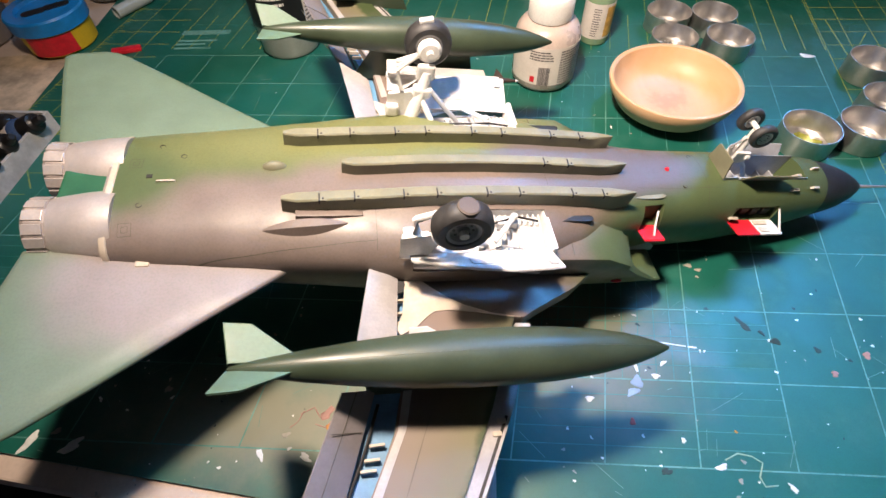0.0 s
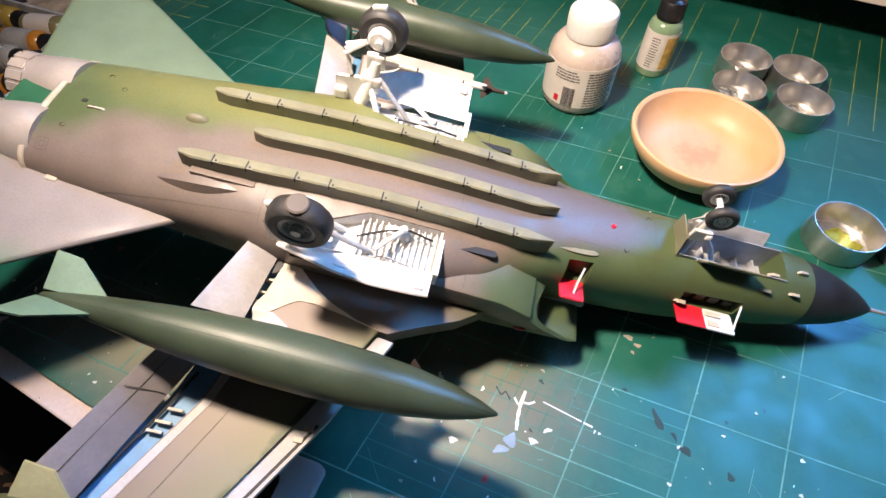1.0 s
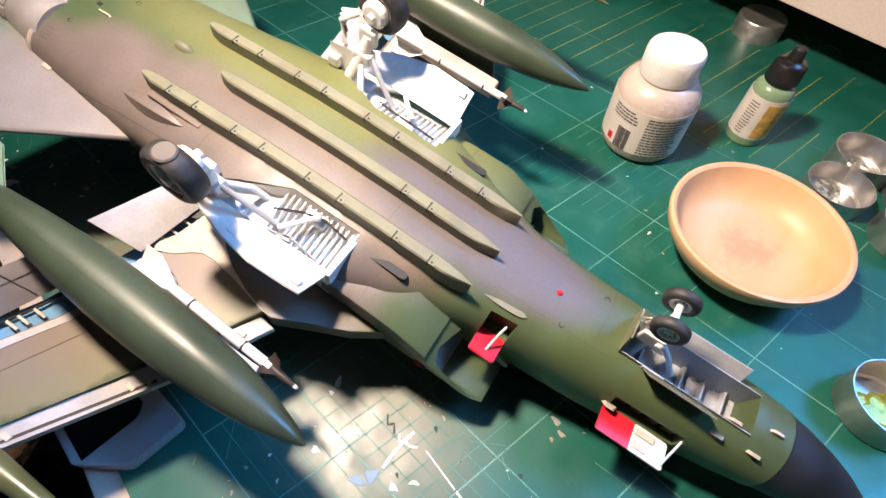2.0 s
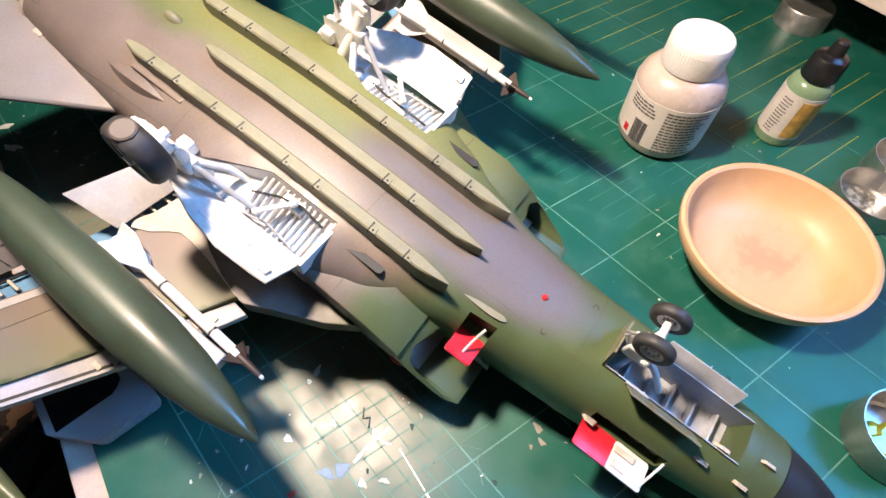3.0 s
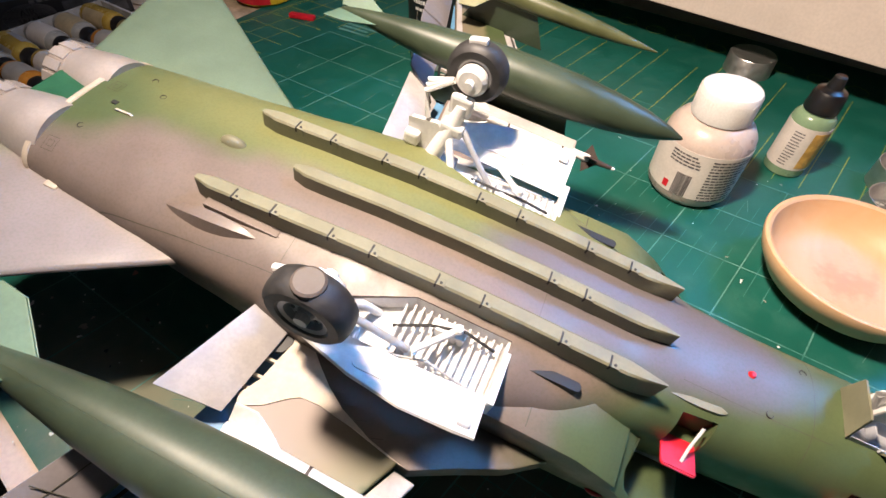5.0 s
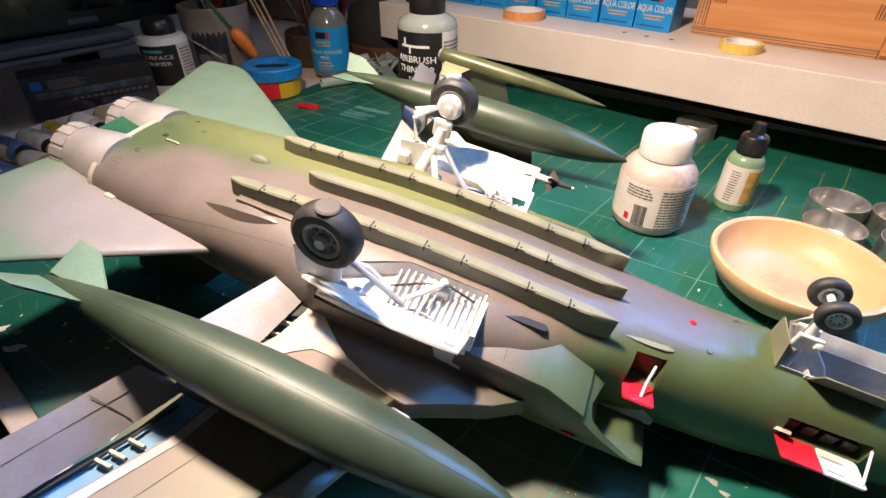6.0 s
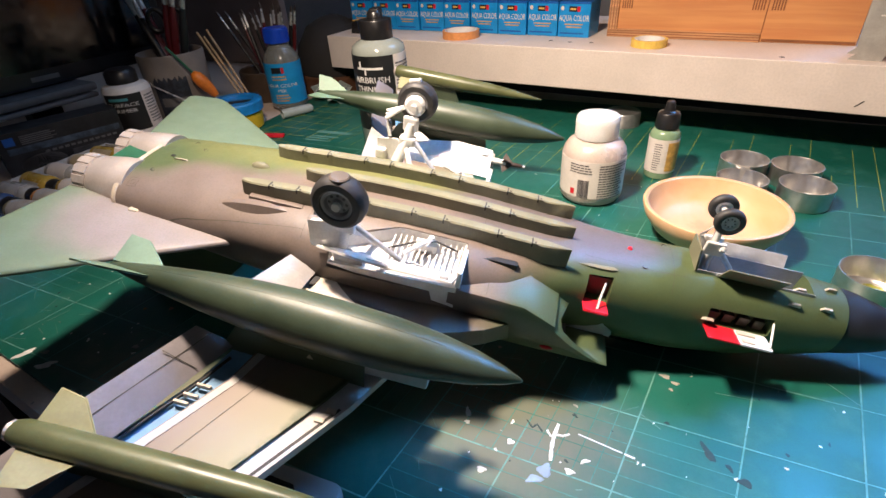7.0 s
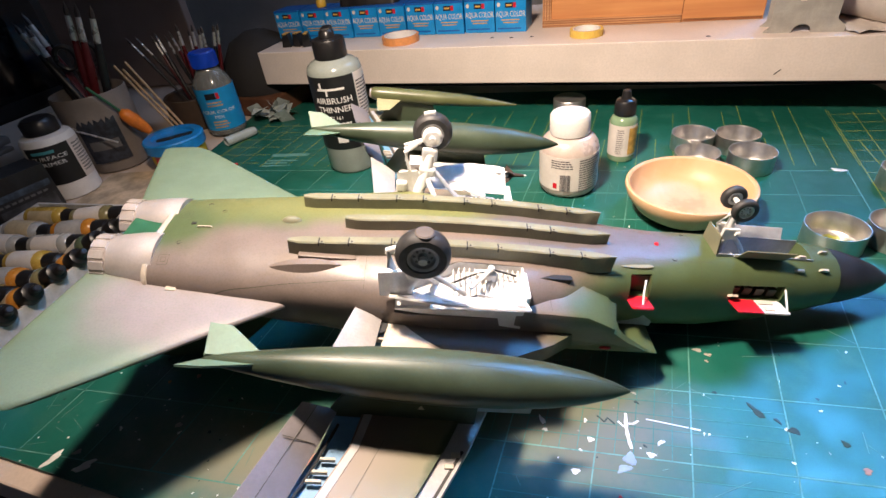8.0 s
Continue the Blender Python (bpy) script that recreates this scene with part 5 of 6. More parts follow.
M_INK = surface("print_ink", (0.12, 0.105, 0.11), 0.6, bump=0)
M_PAPER = surface("label_paper", (0.66, 0.6, 0.55), 0.55, vary=0.04, scale=60, bump=0.03)
M_WPLASTIC = surface("white_plastic", (0.74, 0.72, 0.7), 0.4, vary=0.04, scale=60, bump=0.03)
M_BLACKPLASTIC = surface("black_plastic", (0.014, 0.013, 0.014), 0.35, vary=0.2, scale=60)
M_CLOUDY = surface("cloudy_plastic", (0.58, 0.48, 0.43), 0.3, vary=0.06, scale=40, bump=0.02, Subsurface_Weight=0.25, Subsurface_Radius=(0.01, 0.008, 0.006))
M_CLOUDY.node_tree.nodes["Principled BSDF"].inputs["Transmission Weight"].default_value = 0.12


def white_bottle():
    b = thing("plastic_bottle", at(9.2, 37.8, 0.02, 0, 0, 14) @ Matrix.Diagonal((1.07, 1.07, 1.14, 1)), "round cloudy plastic bottle with white cap and printed label", "bottle")
    r = 2.82
    part("body", lathe([(0, 0.1), (2.0, 0.0), (2.5, 0.08), (r, 0.5), (r, 4.1), (2.7, 4.6), (2.35, 5.1), (1.95, 5.35), (1.7, 5.45), (1.7, 5.7), (0, 5.7)], 48), M_CLOUDY, b, smooth=True)
    cap = part("cap", lathe([(1.7, 5.5), (1.84, 5.52), (1.87, 5.6), (1.85, 7.1), (1.74, 7.26), (1.5, 7.3), (0, 7.27)], 48), M_WPLASTIC, b, "white ribbed screw cap", smooth=True)
    for i in range(60):
        a = 360 * i / 60
        part("rib", box(-0.03, 0.03, -1.87, -1.82, 5.7, 6.9, m=pose(0, 0, 0, 0, 0, a)), M_WPLASTIC, cap)
    part("stain", prism(rounded(1.2, 0.5, 0.2), 0, 0.02), M_RESIDUE, cap, "rubbed print on the cap", m=at(0.1, 0.1, 7.25))
    label_band("label", b, r, 0.85, 4.1, -95, 95, M_PAPER, label="white printed label")
    text_bars(b, r + 0.04, 4, 62, 0.75, 3.9, 14, M_INK, 1)
    text_bars(b, r + 0.04, -50, -4, 3.0, 3.9, 4, M_INK, 2)
    rng = random.Random(5)
    a = -32.0
    while a < -12:
        w = rng.choice((0.5, 0.9, 1.4))
        label_band("barcode", b, r + 0.03, 0.9, 2.5, a, a + w, M_INK, 1)
        a += w + rng.choice((0.5, 0.8))
    label_band("hazard_mark", b, r + 0.03, 1.1, 1.6, -46, -38, M_RED, 2)


white_bottle()


def dropper(x, y, paint, turn=0.0, z=0.0, lay=None, group="dropper bottles", cap_mat=None, label_mat=None, name="dropper_bottle", scale=1.0, wide=1.0, detail=True, words_label="clear paint dropper bottle with black cap and pale label"):
    m = at(x, y, z, 0, 0, turn) if lay is None else lay
    b = thing(name, m, words_label, "paint bottle", group)
    s = scale
    r = 1.22 * s * wide
    part("body", lathe([(0, 0.06), (r * 0.8, 0), (r * 0.97, 0.1), (r, 0.3), (r, 4.3 * s), (r * 0.96, 4.75 * s), (r * 0.8, 5.05 * s), (r * 0.62, 5.2 * s), (r * 0.6, 5.5 * s), (0, 5.5 * s)], 32), paint, b, smooth=True)
    cp = part("cap", lathe([(r * 0.6, 5.25 * s), (r * 0.78, 5.27 * s), (r * 0.8, 5.4 * s), (r * 0.74, 6.55 * s), (r * 0.66, 6.75 * s), (r * 0.44, 6.85 * s), (r * 0.36, 6.95 * s), (r * 0.28, 7.75 * s), (r * 0.2, 7.85 * s), (0, 7.85 * s)], 28), cap_mat or M_BLACKPLASTIC, b, "black cap", smooth=35)
    if detail:
        label_band("label", b, r, 0.75 * s, 4.3 * s, -120, 120, label_mat or M_PAPER, label="pale label")
        text_bars(b, r + 0.035, -38, -8, 1.0, 4.0, 12, M_INK, 3, 0.4)
        label_band("colour_field", b, r + 0.03, 1.0, 4.1, 12, 75, M_OCHRE, 8, "ochre field on the label")
    else:
        label_band("label", b, r, 0.75 * s, 4.3 * s, -150, 150, label_mat or M_PAPER)
    return b


M_OCHRE = surface("label_ochre", (0.62, 0.36, 0.09), 0.5, vary=0.15, scale=150, bump=0)
M_SAGE = surface("sage_paint", (0.2, 0.3, 0.18), 0.2, vary=0.06, scale=40, bump=0)
dropper(15.45, 44.5, M_SAGE, 6, scale=1.02, wide=1.2, words_label="dropper bottle of sage green paint with black cap")


def thinner_bottle():
    b = thing("thinner_bottle", at(-17.3, 44.6, 0, 0, 0, 12) @ Matrix.Diagonal((1.04, 1.04, 0.99, 1)), "tall clear thinner bottle with black label and flip cap", "bottle")
    r = 3.05
    part("body", lathe([(0, 0.15), (2.3, 0), (2.85, 0.15), (r, 0.6), (r, 12.2), (2.9, 12.8), (2.4, 13.2), (1.8, 13.5), (1.6, 13.7), (1.6, 14.0), (0, 14.0)], 48), M_THIN, b, smooth=True)
    cap = part("cap", lathe([(1.6, 13.5), (1.78, 13.55), (1.82, 13.7), (1.8, 15.4), (1.7, 15.6), (0.9, 15.65), (0.8, 16.3), (0.6, 16.5), (0, 16.5)], 32), M_BLACKPLASTIC, b, "black flip cap", smooth=True)
    part("lever", box(-0.55, 0.55, -0.3, 1.5, 15.6, 16.7, bevel=0.2), M_BLACKPLASTIC, cap)
    label_band("label", b, r, 3.4, 12.1, -100, 46, M_LABELBLACK, label="black label")
    label_band("label", b, r, 3.4, 12.1, 47, 130, M_PAPER, label="white side label")
    text_bars(b, r + 0.04, 50, 110, 3.6, 11.3, 20, M_INK, 8)
    white = M_WPLASTIC
    turn = pose(0, 0, 0, 0, 0, -6)
    for t, z, size in (("AIRBRUSH", 9.1, 0.98), ("THINNER", 8.05, 0.98), ("71.161", 7.2, 0.58)):
        part("lettering", words(t, size, 0.03, r + 0.04), white, b, m=turn @ at(0, 0, z))
    text_bars(b, r + 0.04, -34, 26, 6.3, 6.9, 1, white, 4, 0.55)
    text_bars(b, r + 0.04, -30, 22, 5.7, 6.2, 1, white, 6, 0.55)
    label_band("emblem", b, r + 0.03, 4.3, 5.4, -14, 8, white, 4, "plain white emblem")
    label_band("airbrush_picture", b, r + 0.04, 10.6, 10.85, -36, 22, white, 8, "white airbrush drawing")
    label_band("airbrush_picture", b, r + 0.04, 10.8, 11.5, -30, -25, white, 3)
    label_band("airbrush_picture", b, r + 0.04, 10.0, 10.65, -18, -14, white, 3)


M_THIN = surface("clear_liquid", (0.3, 0.33, 0.3), 0.12, vary=0.05, scale=30, bump=0)
M_LABELBLACK = surface("label_black", (0.012, 0.012, 0.013), 0.4, vary=0.1, bump=0)
thinner_bottle()


def blue_bottle():
    b = thing("mixing_bottle", at(-42.9, 57.9, 0, 0, 0, 22) @ Matrix.Diagonal((1.16, 1.16, 0.98, 1)), "clear bottle with blue label and blue screw cap", "bottle")
    r = 2.5
    glass = surface("bottle_glass", (0.5, 0.52, 0.5), 0.08, vary=0.04, bump=0, Transmission_Weight=0.7)
    part("body", lathe([(0, 0.1), (1.9, 0), (2.4, 0.15), (r, 0.5), (r, 7.2), (2.3, 8.2), (1.6, 9.4), (1.25, 10.0), (1.2, 10.6), (0, 10.6)], 40), glass, b, smooth=True)
    cp = part("cap", lathe([(1.3, 10.2), (1.6, 10.2), (1.62, 12.2), (1.5, 12.4), (0, 12.4)], 36), surface("cap_blue", (0.005, 0.06, 0.55), 0.35), b, "blue ribbed cap", smooth=30)
    for i in range(36):
        part("rib", box(-0.04, 0.04, -1.67, -1.58, 10.3, 12.1, m=pose(0, 0, 0, 0, 0, 10 * i)), cp.data.materials[0], cp)
    lab = surface("label_blue", (0.01, 0.28, 0.62), 0.4, vary=0.06, bump=0)
    label_band("label", b, r, 1.0, 7.4, -110, 110, lab, label="sky blue label")
    label_band("emblem", b, r + 0.03, 5.9, 6.8, -22, 8, M_LABELBLACK, 6, "plain dark emblem")
    label_band("emblem", b, r + 0.03, 5.9, 6.8, 9, 18, M_RED, 3, "red stripe of the emblem")
    for t, z, size in (("AQUA COLOR", 3.7, 0.72), ("MIX", 2.9, 0.72)):
        part("lettering", words(t, size, 0.004, r + 0.04), M_WPLASTIC, b, m=at(0, 0, z))
    text_bars(b, r + 0.04, -24, 24, 4.7, 5.6, 2, M_OCHRE, 4, 0.5)
    text_bars(b, r + 0.04, -24, 24, 1.3, 2.6, 3, M_OCHRE, 5, 0.5)


blue_bottle()


# ---- the riser shelf behind the mat, and what stands on it ----
SHELF = at(0, 58.35, 0, 0, 0, -8.2)


SHELF_LOW, SHELF_HIGH = 5.0, 9.95


def shelf():
    s = thing("riser_shelf", SHELF, "long pale laminate riser shelf behind the cutting mat", "shelf")
    part("board", box(-37.8, 78, 0, 26, SHELF_LOW, SHELF_HIGH, bevel=0.12), M_SHELF, s)
    # shade of the gap below the board, put into dark feet and an added sheet
    for x in (-35, 64):
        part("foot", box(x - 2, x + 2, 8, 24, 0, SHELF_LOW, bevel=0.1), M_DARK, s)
    part("shade_sheet", box(-36, 68, 14, 15, 0, SHELF_LOW), M_DARK, s, "dark sheet added for the shade under the shelf")
    for x, y in ((-1.2, 4.4), (1.6, 4.1), (4.4, 4.3), (26, 1.6)):
        part("screw_hole", lathe([(0, 0.02), (0.25, 0.02), (0.3, 0)], 10, Matrix.Translation((x, y, SHELF_HIGH))), M_DARK, s)
    part("pencil_mark", box(-0.45, 0.45, -0.03, 0.01, -0.05, 0.05, m=Matrix.Translation((33.9, 0, 6.1)) @ Matrix.Rotation(radians(-45), 4, "Y")), M_DARK, s, "dark mark on the front edge")


shelf()
SHELF_TOP = SHELF @ at(0, 0, SHELF_HIGH + 0.02)

M_CARD = surface("card_blue", (0.008, 0.26, 0.66), 0.35, vary=0.06, scale=60, bump=0.02)
M_CARD2 = surface("card_blue_dark", (0.01, 0.1, 0.4), 0.35, vary=0.08, scale=60, bump=0.02)


def paint_box(i):
    x = -38.0 + 4.58 * i
    b = thing("paint_box", SHELF_TOP @ at(x + 2.3, 7.2 + 0.2 * (i % 2), 0, 0, 0, random.uniform(-2, 2)) @ Matrix.Diagonal((1, 1, 1.18, 1)), "small sky blue card paint box with white lettering", "box", "paint boxes on the shelf")
    part("carton", box(-2.2, 2.2, 0, 4.4, 0, 3.75, bevel=0.05), M_CARD, b)
    part("top_flap", box(-2.18, 2.18, 0.02, 4.38, 3.75, 3.79), M_CARD2, b)
    part("edge_band", box(-2.2, 2.2, -0.015, 0.0, 3.55, 3.74), M_CARD2, b)
    part("emblem", box(-0.75, 0.35, -0.03, 0.0, 2.75, 3.3), M_LABELBLACK, b, "plain dark emblem")
    part("emblem_bar", box(-0.6, 0.2, -0.04, -0.02, 2.92, 3.12), M_OCHRE, b)
    part("emblem", box(0.37, 0.8, -0.03, 0.0, 2.75, 3.3), M_RED, b, "red stripe of the emblem")
    part("swatch", lathe([(0, 0.02), (0.24, 0.02), (0.24, 0)], 14, Matrix.Translation((-1.7, 0, 3.1)) @ Matrix.Rotation(radians(90), 4, "X")), M_PAPER, b)
    part("lettering", words("AQUA COLOR", 0.64, 0.03), M_PAPER, b, m=at(0, -0.02, 1.75) @ Matrix.Diagonal((1, 1, 1.45, 1)))
    for z, w in ((1.4, 1.3), (1.1, 1.1)):
        part("small_print", box(-w, w, -0.02, 0.0, z - 0.06, z + 0.06), M_OCHRE, b)
    part("small_print", box(-1.9, 1.5, -0.02, 0.0, 0.35, 0.5), M_CARD2, b)


for i in range(9):
    paint_box(i)


def on_the_boxes():
    k = part("tool_pouch", loft([rounded_ring(z, 9.5 - 0.3 * z * z, 2.6 - 0.4 * z) for z in (0, 0.3, 0.8, 1.1)]), M_BLACKPLASTIC, smooth=40)
    k.matrix_world = SHELF_TOP @ at(-21.5, 9.2, 4.5, 0, 0, 6)
    tagged(k, "flat black pouch lying on the paint boxes", "pouch")
    y = part("yellow_cap", lathe([(0, 0), (0.7, 0), (0.8, 0.2), (0.75, 0.9), (0.4, 1.4), (0, 1.5)], 20), M_TAPEYELLOW, smooth=True)
    y.matrix_world = SHELF_TOP @ at(-29.8, 8.8, 4.5)
    tagged(y, "small yellow cap standing on a paint box", "cap")


def rounded_ring(z, w, h):
    return [(x, y, z) for x, y in rounded(w, h, min(w, h) * 0.35)]


M_TAPEYELLOW = surface("yellow_plastic", (0.75, 0.45, 0.05), 0.4)
on_the_boxes()


def wooden_case():
    m, nt, bs = shader("ply_face")
    v = coords(nt)
    g = noise_tex(nt, 30, 4, 0.6, (0.25, 1, 4), v)
    c = link_mix(nt, ramp(nt, g, 0.3, 0.7), (0.5, 0.2, 0.07), (0.6, 0.28, 0.1))
    c = link_mix(nt, patch(nt, v, 11, -1, 6.5, 3.2, 3, 1.6, 0.2, 1.0), c, (0.3, 0.24, 0.07))
    nt.links.new(c, bs.inputs["Base Color"])
    bs.inputs["Roughness"].default_value = 0.5
    ply = surface("ply_edge", (0.55, 0.28, 0.13), 0.6, vary=0.25, scale=30, stretch=(0.2, 1, 8))
    veneer = surface("ply_edge_dark", (0.25, 0.09, 0.03), 0.6)
    b = thing("wooden_case", SHELF_TOP @ at(5.3, 8.9, 0, 0, 0, 0) @ Matrix.Diagonal((1.19, 1, 1.1, 1)), "orange plywood case with finger joints", "case")
    part("carcass", box(0, 23.3, 0.35, 14, 0, 17, bevel=0.05), m, b)
    for z0, z1 in ((0, 0.9), (16.1, 17)):
        part("edge", box(-0.1, 15.2, 0, 14, z0, z1, bevel=0.03), ply, b)
    for i in range(3):
        part("ply_line", box(-0.1, 15.2, -0.02, 0.02, 0.15 + 0.28 * i, 0.24 + 0.28 * i), veneer, b)
    part("edge", box(-0.1, 0.9, 0.0, 14, 0.9, 16.1, bevel=0.03), ply, b)
    for i in range(3):
        part("ply_line", box(0.05 + 0.3 * i, 0.14 + 0.3 * i, -0.02, 0.02, 0.9, 16.1), veneer, b)
    part("door_line", box(15.2, 15.3, 0.31, 0.36, 0.95, 16), veneer, b)
    part("base_strip", box(15.4, 23.2, 0.28, 0.36, 0.1, 0.35), veneer, b)
    for x in (1.2, 13.9, 15.6):
        for z in (3.2, 8.4):
            for i in range(5):
                part("finger", box(x + 0.24 * i, x + 0.24 * i + 0.13, 0.3, 0.36, z, z + 1.3), veneer, b)


wooden_case()


def tape_roll(x, y, r, h, colour, label):
    b = thing("tape_roll", SHELF_TOP @ at(x, y, 0), label, "tape", "tape rolls")
    tape = surface("tape_" + label.split()[0], colour, 0.5, vary=0.08, scale=200)
    part("tape", lathe([(r - 0.35, 0), (r, 0.0), (r, h), (r - 0.35, h), (r - 0.35, 0)], 44), tape, b, smooth=30)
    part("core", lathe([(r - 0.55, 0), (r - 0.36, 0), (r - 0.36, h + 0.02), (r - 0.55, h + 0.02), (r - 0.55, 0)], 44), M_WPLASTIC, b, smooth=30)


tape_roll(-14.9, 3.9, 2.75, 1.0, (0.72, 0.3, 0.1), "orange masking tape roll lying on the shelf")
tape_roll(11.65, 4.1, 2.15, 0.85, (0.75, 0.5, 0.1), "yellow masking tape roll lying on the shelf")


# ---- the dim end of the desk ----
M_MUG = surface("mug_glaze", (0.22, 0.19, 0.17), 0.35, vary=0.08, scale=30)
M_MAROON = surface("brush_handle_red", (0.12, 0.012, 0.015), 0.3)
M_NAVY = surface("brush_handle_blue", (0.02, 0.05, 0.09), 0.3)
M_STICK = surface("bamboo", (0.5, 0.34, 0.2), 0.6, vary=0.15, scale=80)
M_FERRULE = surface("ferrule", (0.7, 0.68, 0.66), 0.3, 0.6)
M_GREYPLASTIC = surface("grey_plastic", (0.13, 0.125, 0.125), 0.45, vary=0.08)


def brush(base, tip, r, handle, name="paint_brush", label="fine paint brush with metal ferrule", bristle=True, group="brushes"):
    a, c = Vector(base), Vector(tip)
    d = c - a
    q = d.to_track_quat("Z", "Y")
    n = d.length
    b = thing(name, Matrix.Translation(a * CM) @ q.to_matrix().to_4x4(), label, "brush", group)
    part("handle", lathe([(0, 0), (r * 0.5, 0.1), (r * 0.8, n * 0.3), (r * 1.1, n * 0.62), (r * 0.7, n * 0.78), (0, n * 0.78)], 10), handle, b, smooth=True)
    part("ferrule", lathe([(r * 0.7, n * 0.76), (r * 0.75, n * 0.8), (r * 0.6, n * 0.92), (0, n * 0.92)], 10), M_FERRULE, b, smooth=True)
    if bristle:
        part("bristle", lathe([(r * 0.55, n * 0.91), (r * 0.6, n * 0.95), (0, n)], 8), M_BROWN, b, smooth=True)
    return b


def mug():
    b = thing("brush_mug", at(-54.8, 47.6, -0.3, 0, 0, 30) @ Matrix.Diagonal((1.1, 1.1, 1.15, 1)), "pale ceramic mug with a dark emblem holding brushes", "mug")
    part("body", lathe([(0, 0), (3.4, 0), (3.8, 0.3), (4.1, 2), (4.3, 9.2), (4.2, 9.4), (4.05, 9.2), (3.8, 1.5), (0, 0.8)], 40), M_MUG, b, smooth=True)
    label_band("emblem", b, 4.2, 1.6, 7.6, -28, 34, M_EMBLEM, 10, "dark printed crest")
    label_band("emblem_bar", b, 4.25, 3.2, 4.3, -20, 26, M_GREYPLASTIC, 8)


M_EMBLEM = surface("crest_print", (0.03, 0.035, 0.05), 0.4, vary=0.3, scale=150)
mug()
rng = random.Random(9)
for i, (tx, tz) in enumerate(((-61.3, 19.4), (-60.9, 18.6), (-60.2, 20.3), (-59.6, 18.9), (-52.6, 21.2), (-51.6, 20.8), (-48.6, 20.6))):
    a = i * 0.9
    brush((-54.8 + 1.5 * math.cos(a), 47.8 + 1.5 * math.sin(a), 1.2), (tx, 48.2 + 0.5 * (i % 3), tz), 0.55, M_MAROON if i % 3 else M_BLACKPLASTIC)
for i in range(14):
    brush((-50.6 + 0.3 * i, 61.5 + 3 * rng.random(), 1.0), (-57.6 + 1.22 * i + rng.uniform(-0.5, 0.5), 61.5 + 2.5 * rng.random(), 13.0 + 0.18 * i + rng.uniform(-0.5, 1.2)), rng.uniform(0.26, 0.38), rng.choice((M_MAROON, M_MAROON, M_NAVY, M_BLACKPLASTIC)))


def dark_pot():
    b = part("brush_pot", lathe([(0, 0), (4.6, 0), (4.8, 0.3), (4.8, 4.8), (4.6, 5), (4.4, 4.8), (4.3, 1), (0, 0.8)], 32), surface("pot_brown", (0.07, 0.045, 0.03), 0.5), smooth=True)
    b.matrix_world = at(-50.5, 62.8, -0.28)
    tagged(b, "dark brown pot full of fine paint brushes", "pot")


dark_pot()
for i, (dx, dz) in enumerate(((0, 0), (0.9, -0.6), (1.6, 0.3))):
    s = part("bamboo_stick", tube([(-46.2 + 0.5 * dx, 52.4 + 0.5 * dx, -0.2), (-52.9 + dx, 52.0 + 0.3 * dx, 12.3 + dz)], 0.17, 8), M_STICK)
    tagged(s, "thin bamboo stick leaning on the brush pot", "stick", "bamboo sticks")


def scissors():
    b = thing("scissors", at(-55.5, 49.5, 9.5, 0, 0, 40), "black handled scissors standing in the mug", "scissors")
    for s in (-1, 1):
        pts = [(s * 1.3 + 1.15 * math.cos(2 * math.pi * i / 16), 0.0, 5.0 + 1.5 * math.sin(2 * math.pi * i / 16)) for i in range(17)]
        part("handle", tube(pts, 0.34, 8), M_BLACKPLASTIC, b, smooth=True)
        part("blade", box(s * 0.3 - 0.25, s * 0.3 + 0.25, -0.06, 0.06, -7, 3.6, bevel=0.03), M_GREYPLASTIC, b)


scissors()


def tub():
    b = thing("putty_tub", at(-43.6, 46.3, 0.02, 0, 0, 15) @ Matrix.Diagonal((1.1, 1.1, 1, 1)), "small yellow tub with a sky blue lid", "tub")
    part("body", lathe([(0, 0), (3.0, 0), (3.2, 0.2), (3.35, 3.0), (0, 3.0)], 40), surface("tub_yellow", (0.62, 0.42, 0.02), 0.4, vary=0.05), b, smooth=True)
    lid = part("lid", lathe([(3.35, 2.6), (3.6, 2.6), (3.65, 3.9), (3.5, 4.1), (2.6, 4.1), (2.5, 3.7), (0, 3.65)], 40), surface("lid_blue", (0.01, 0.22, 0.6), 0.35), b, "sky blue rimmed lid", smooth=30)
    part("picture", prism(rounded(2.2, 1.0, 0.45), 3.66, 3.78), M_BLACKPLASTIC, lid, "dark moulded shape on the lid", m=at(-0.9, -0.3, 0) @ pose(0, 0, 0, 0, 0, 20))
    part("picture", prism(rounded(2.4, 0.9, 0.4), 3.66, 3.8), M_BLACKPLASTIC, lid, m=at(1.0, 0.5, 0) @ pose(0, 0, 0, 0, 0, 20))
    label_band("label", b, 3.3, 0.3, 2.4, -35, 40, M_RED, 10, "red label on the tub")


tub()


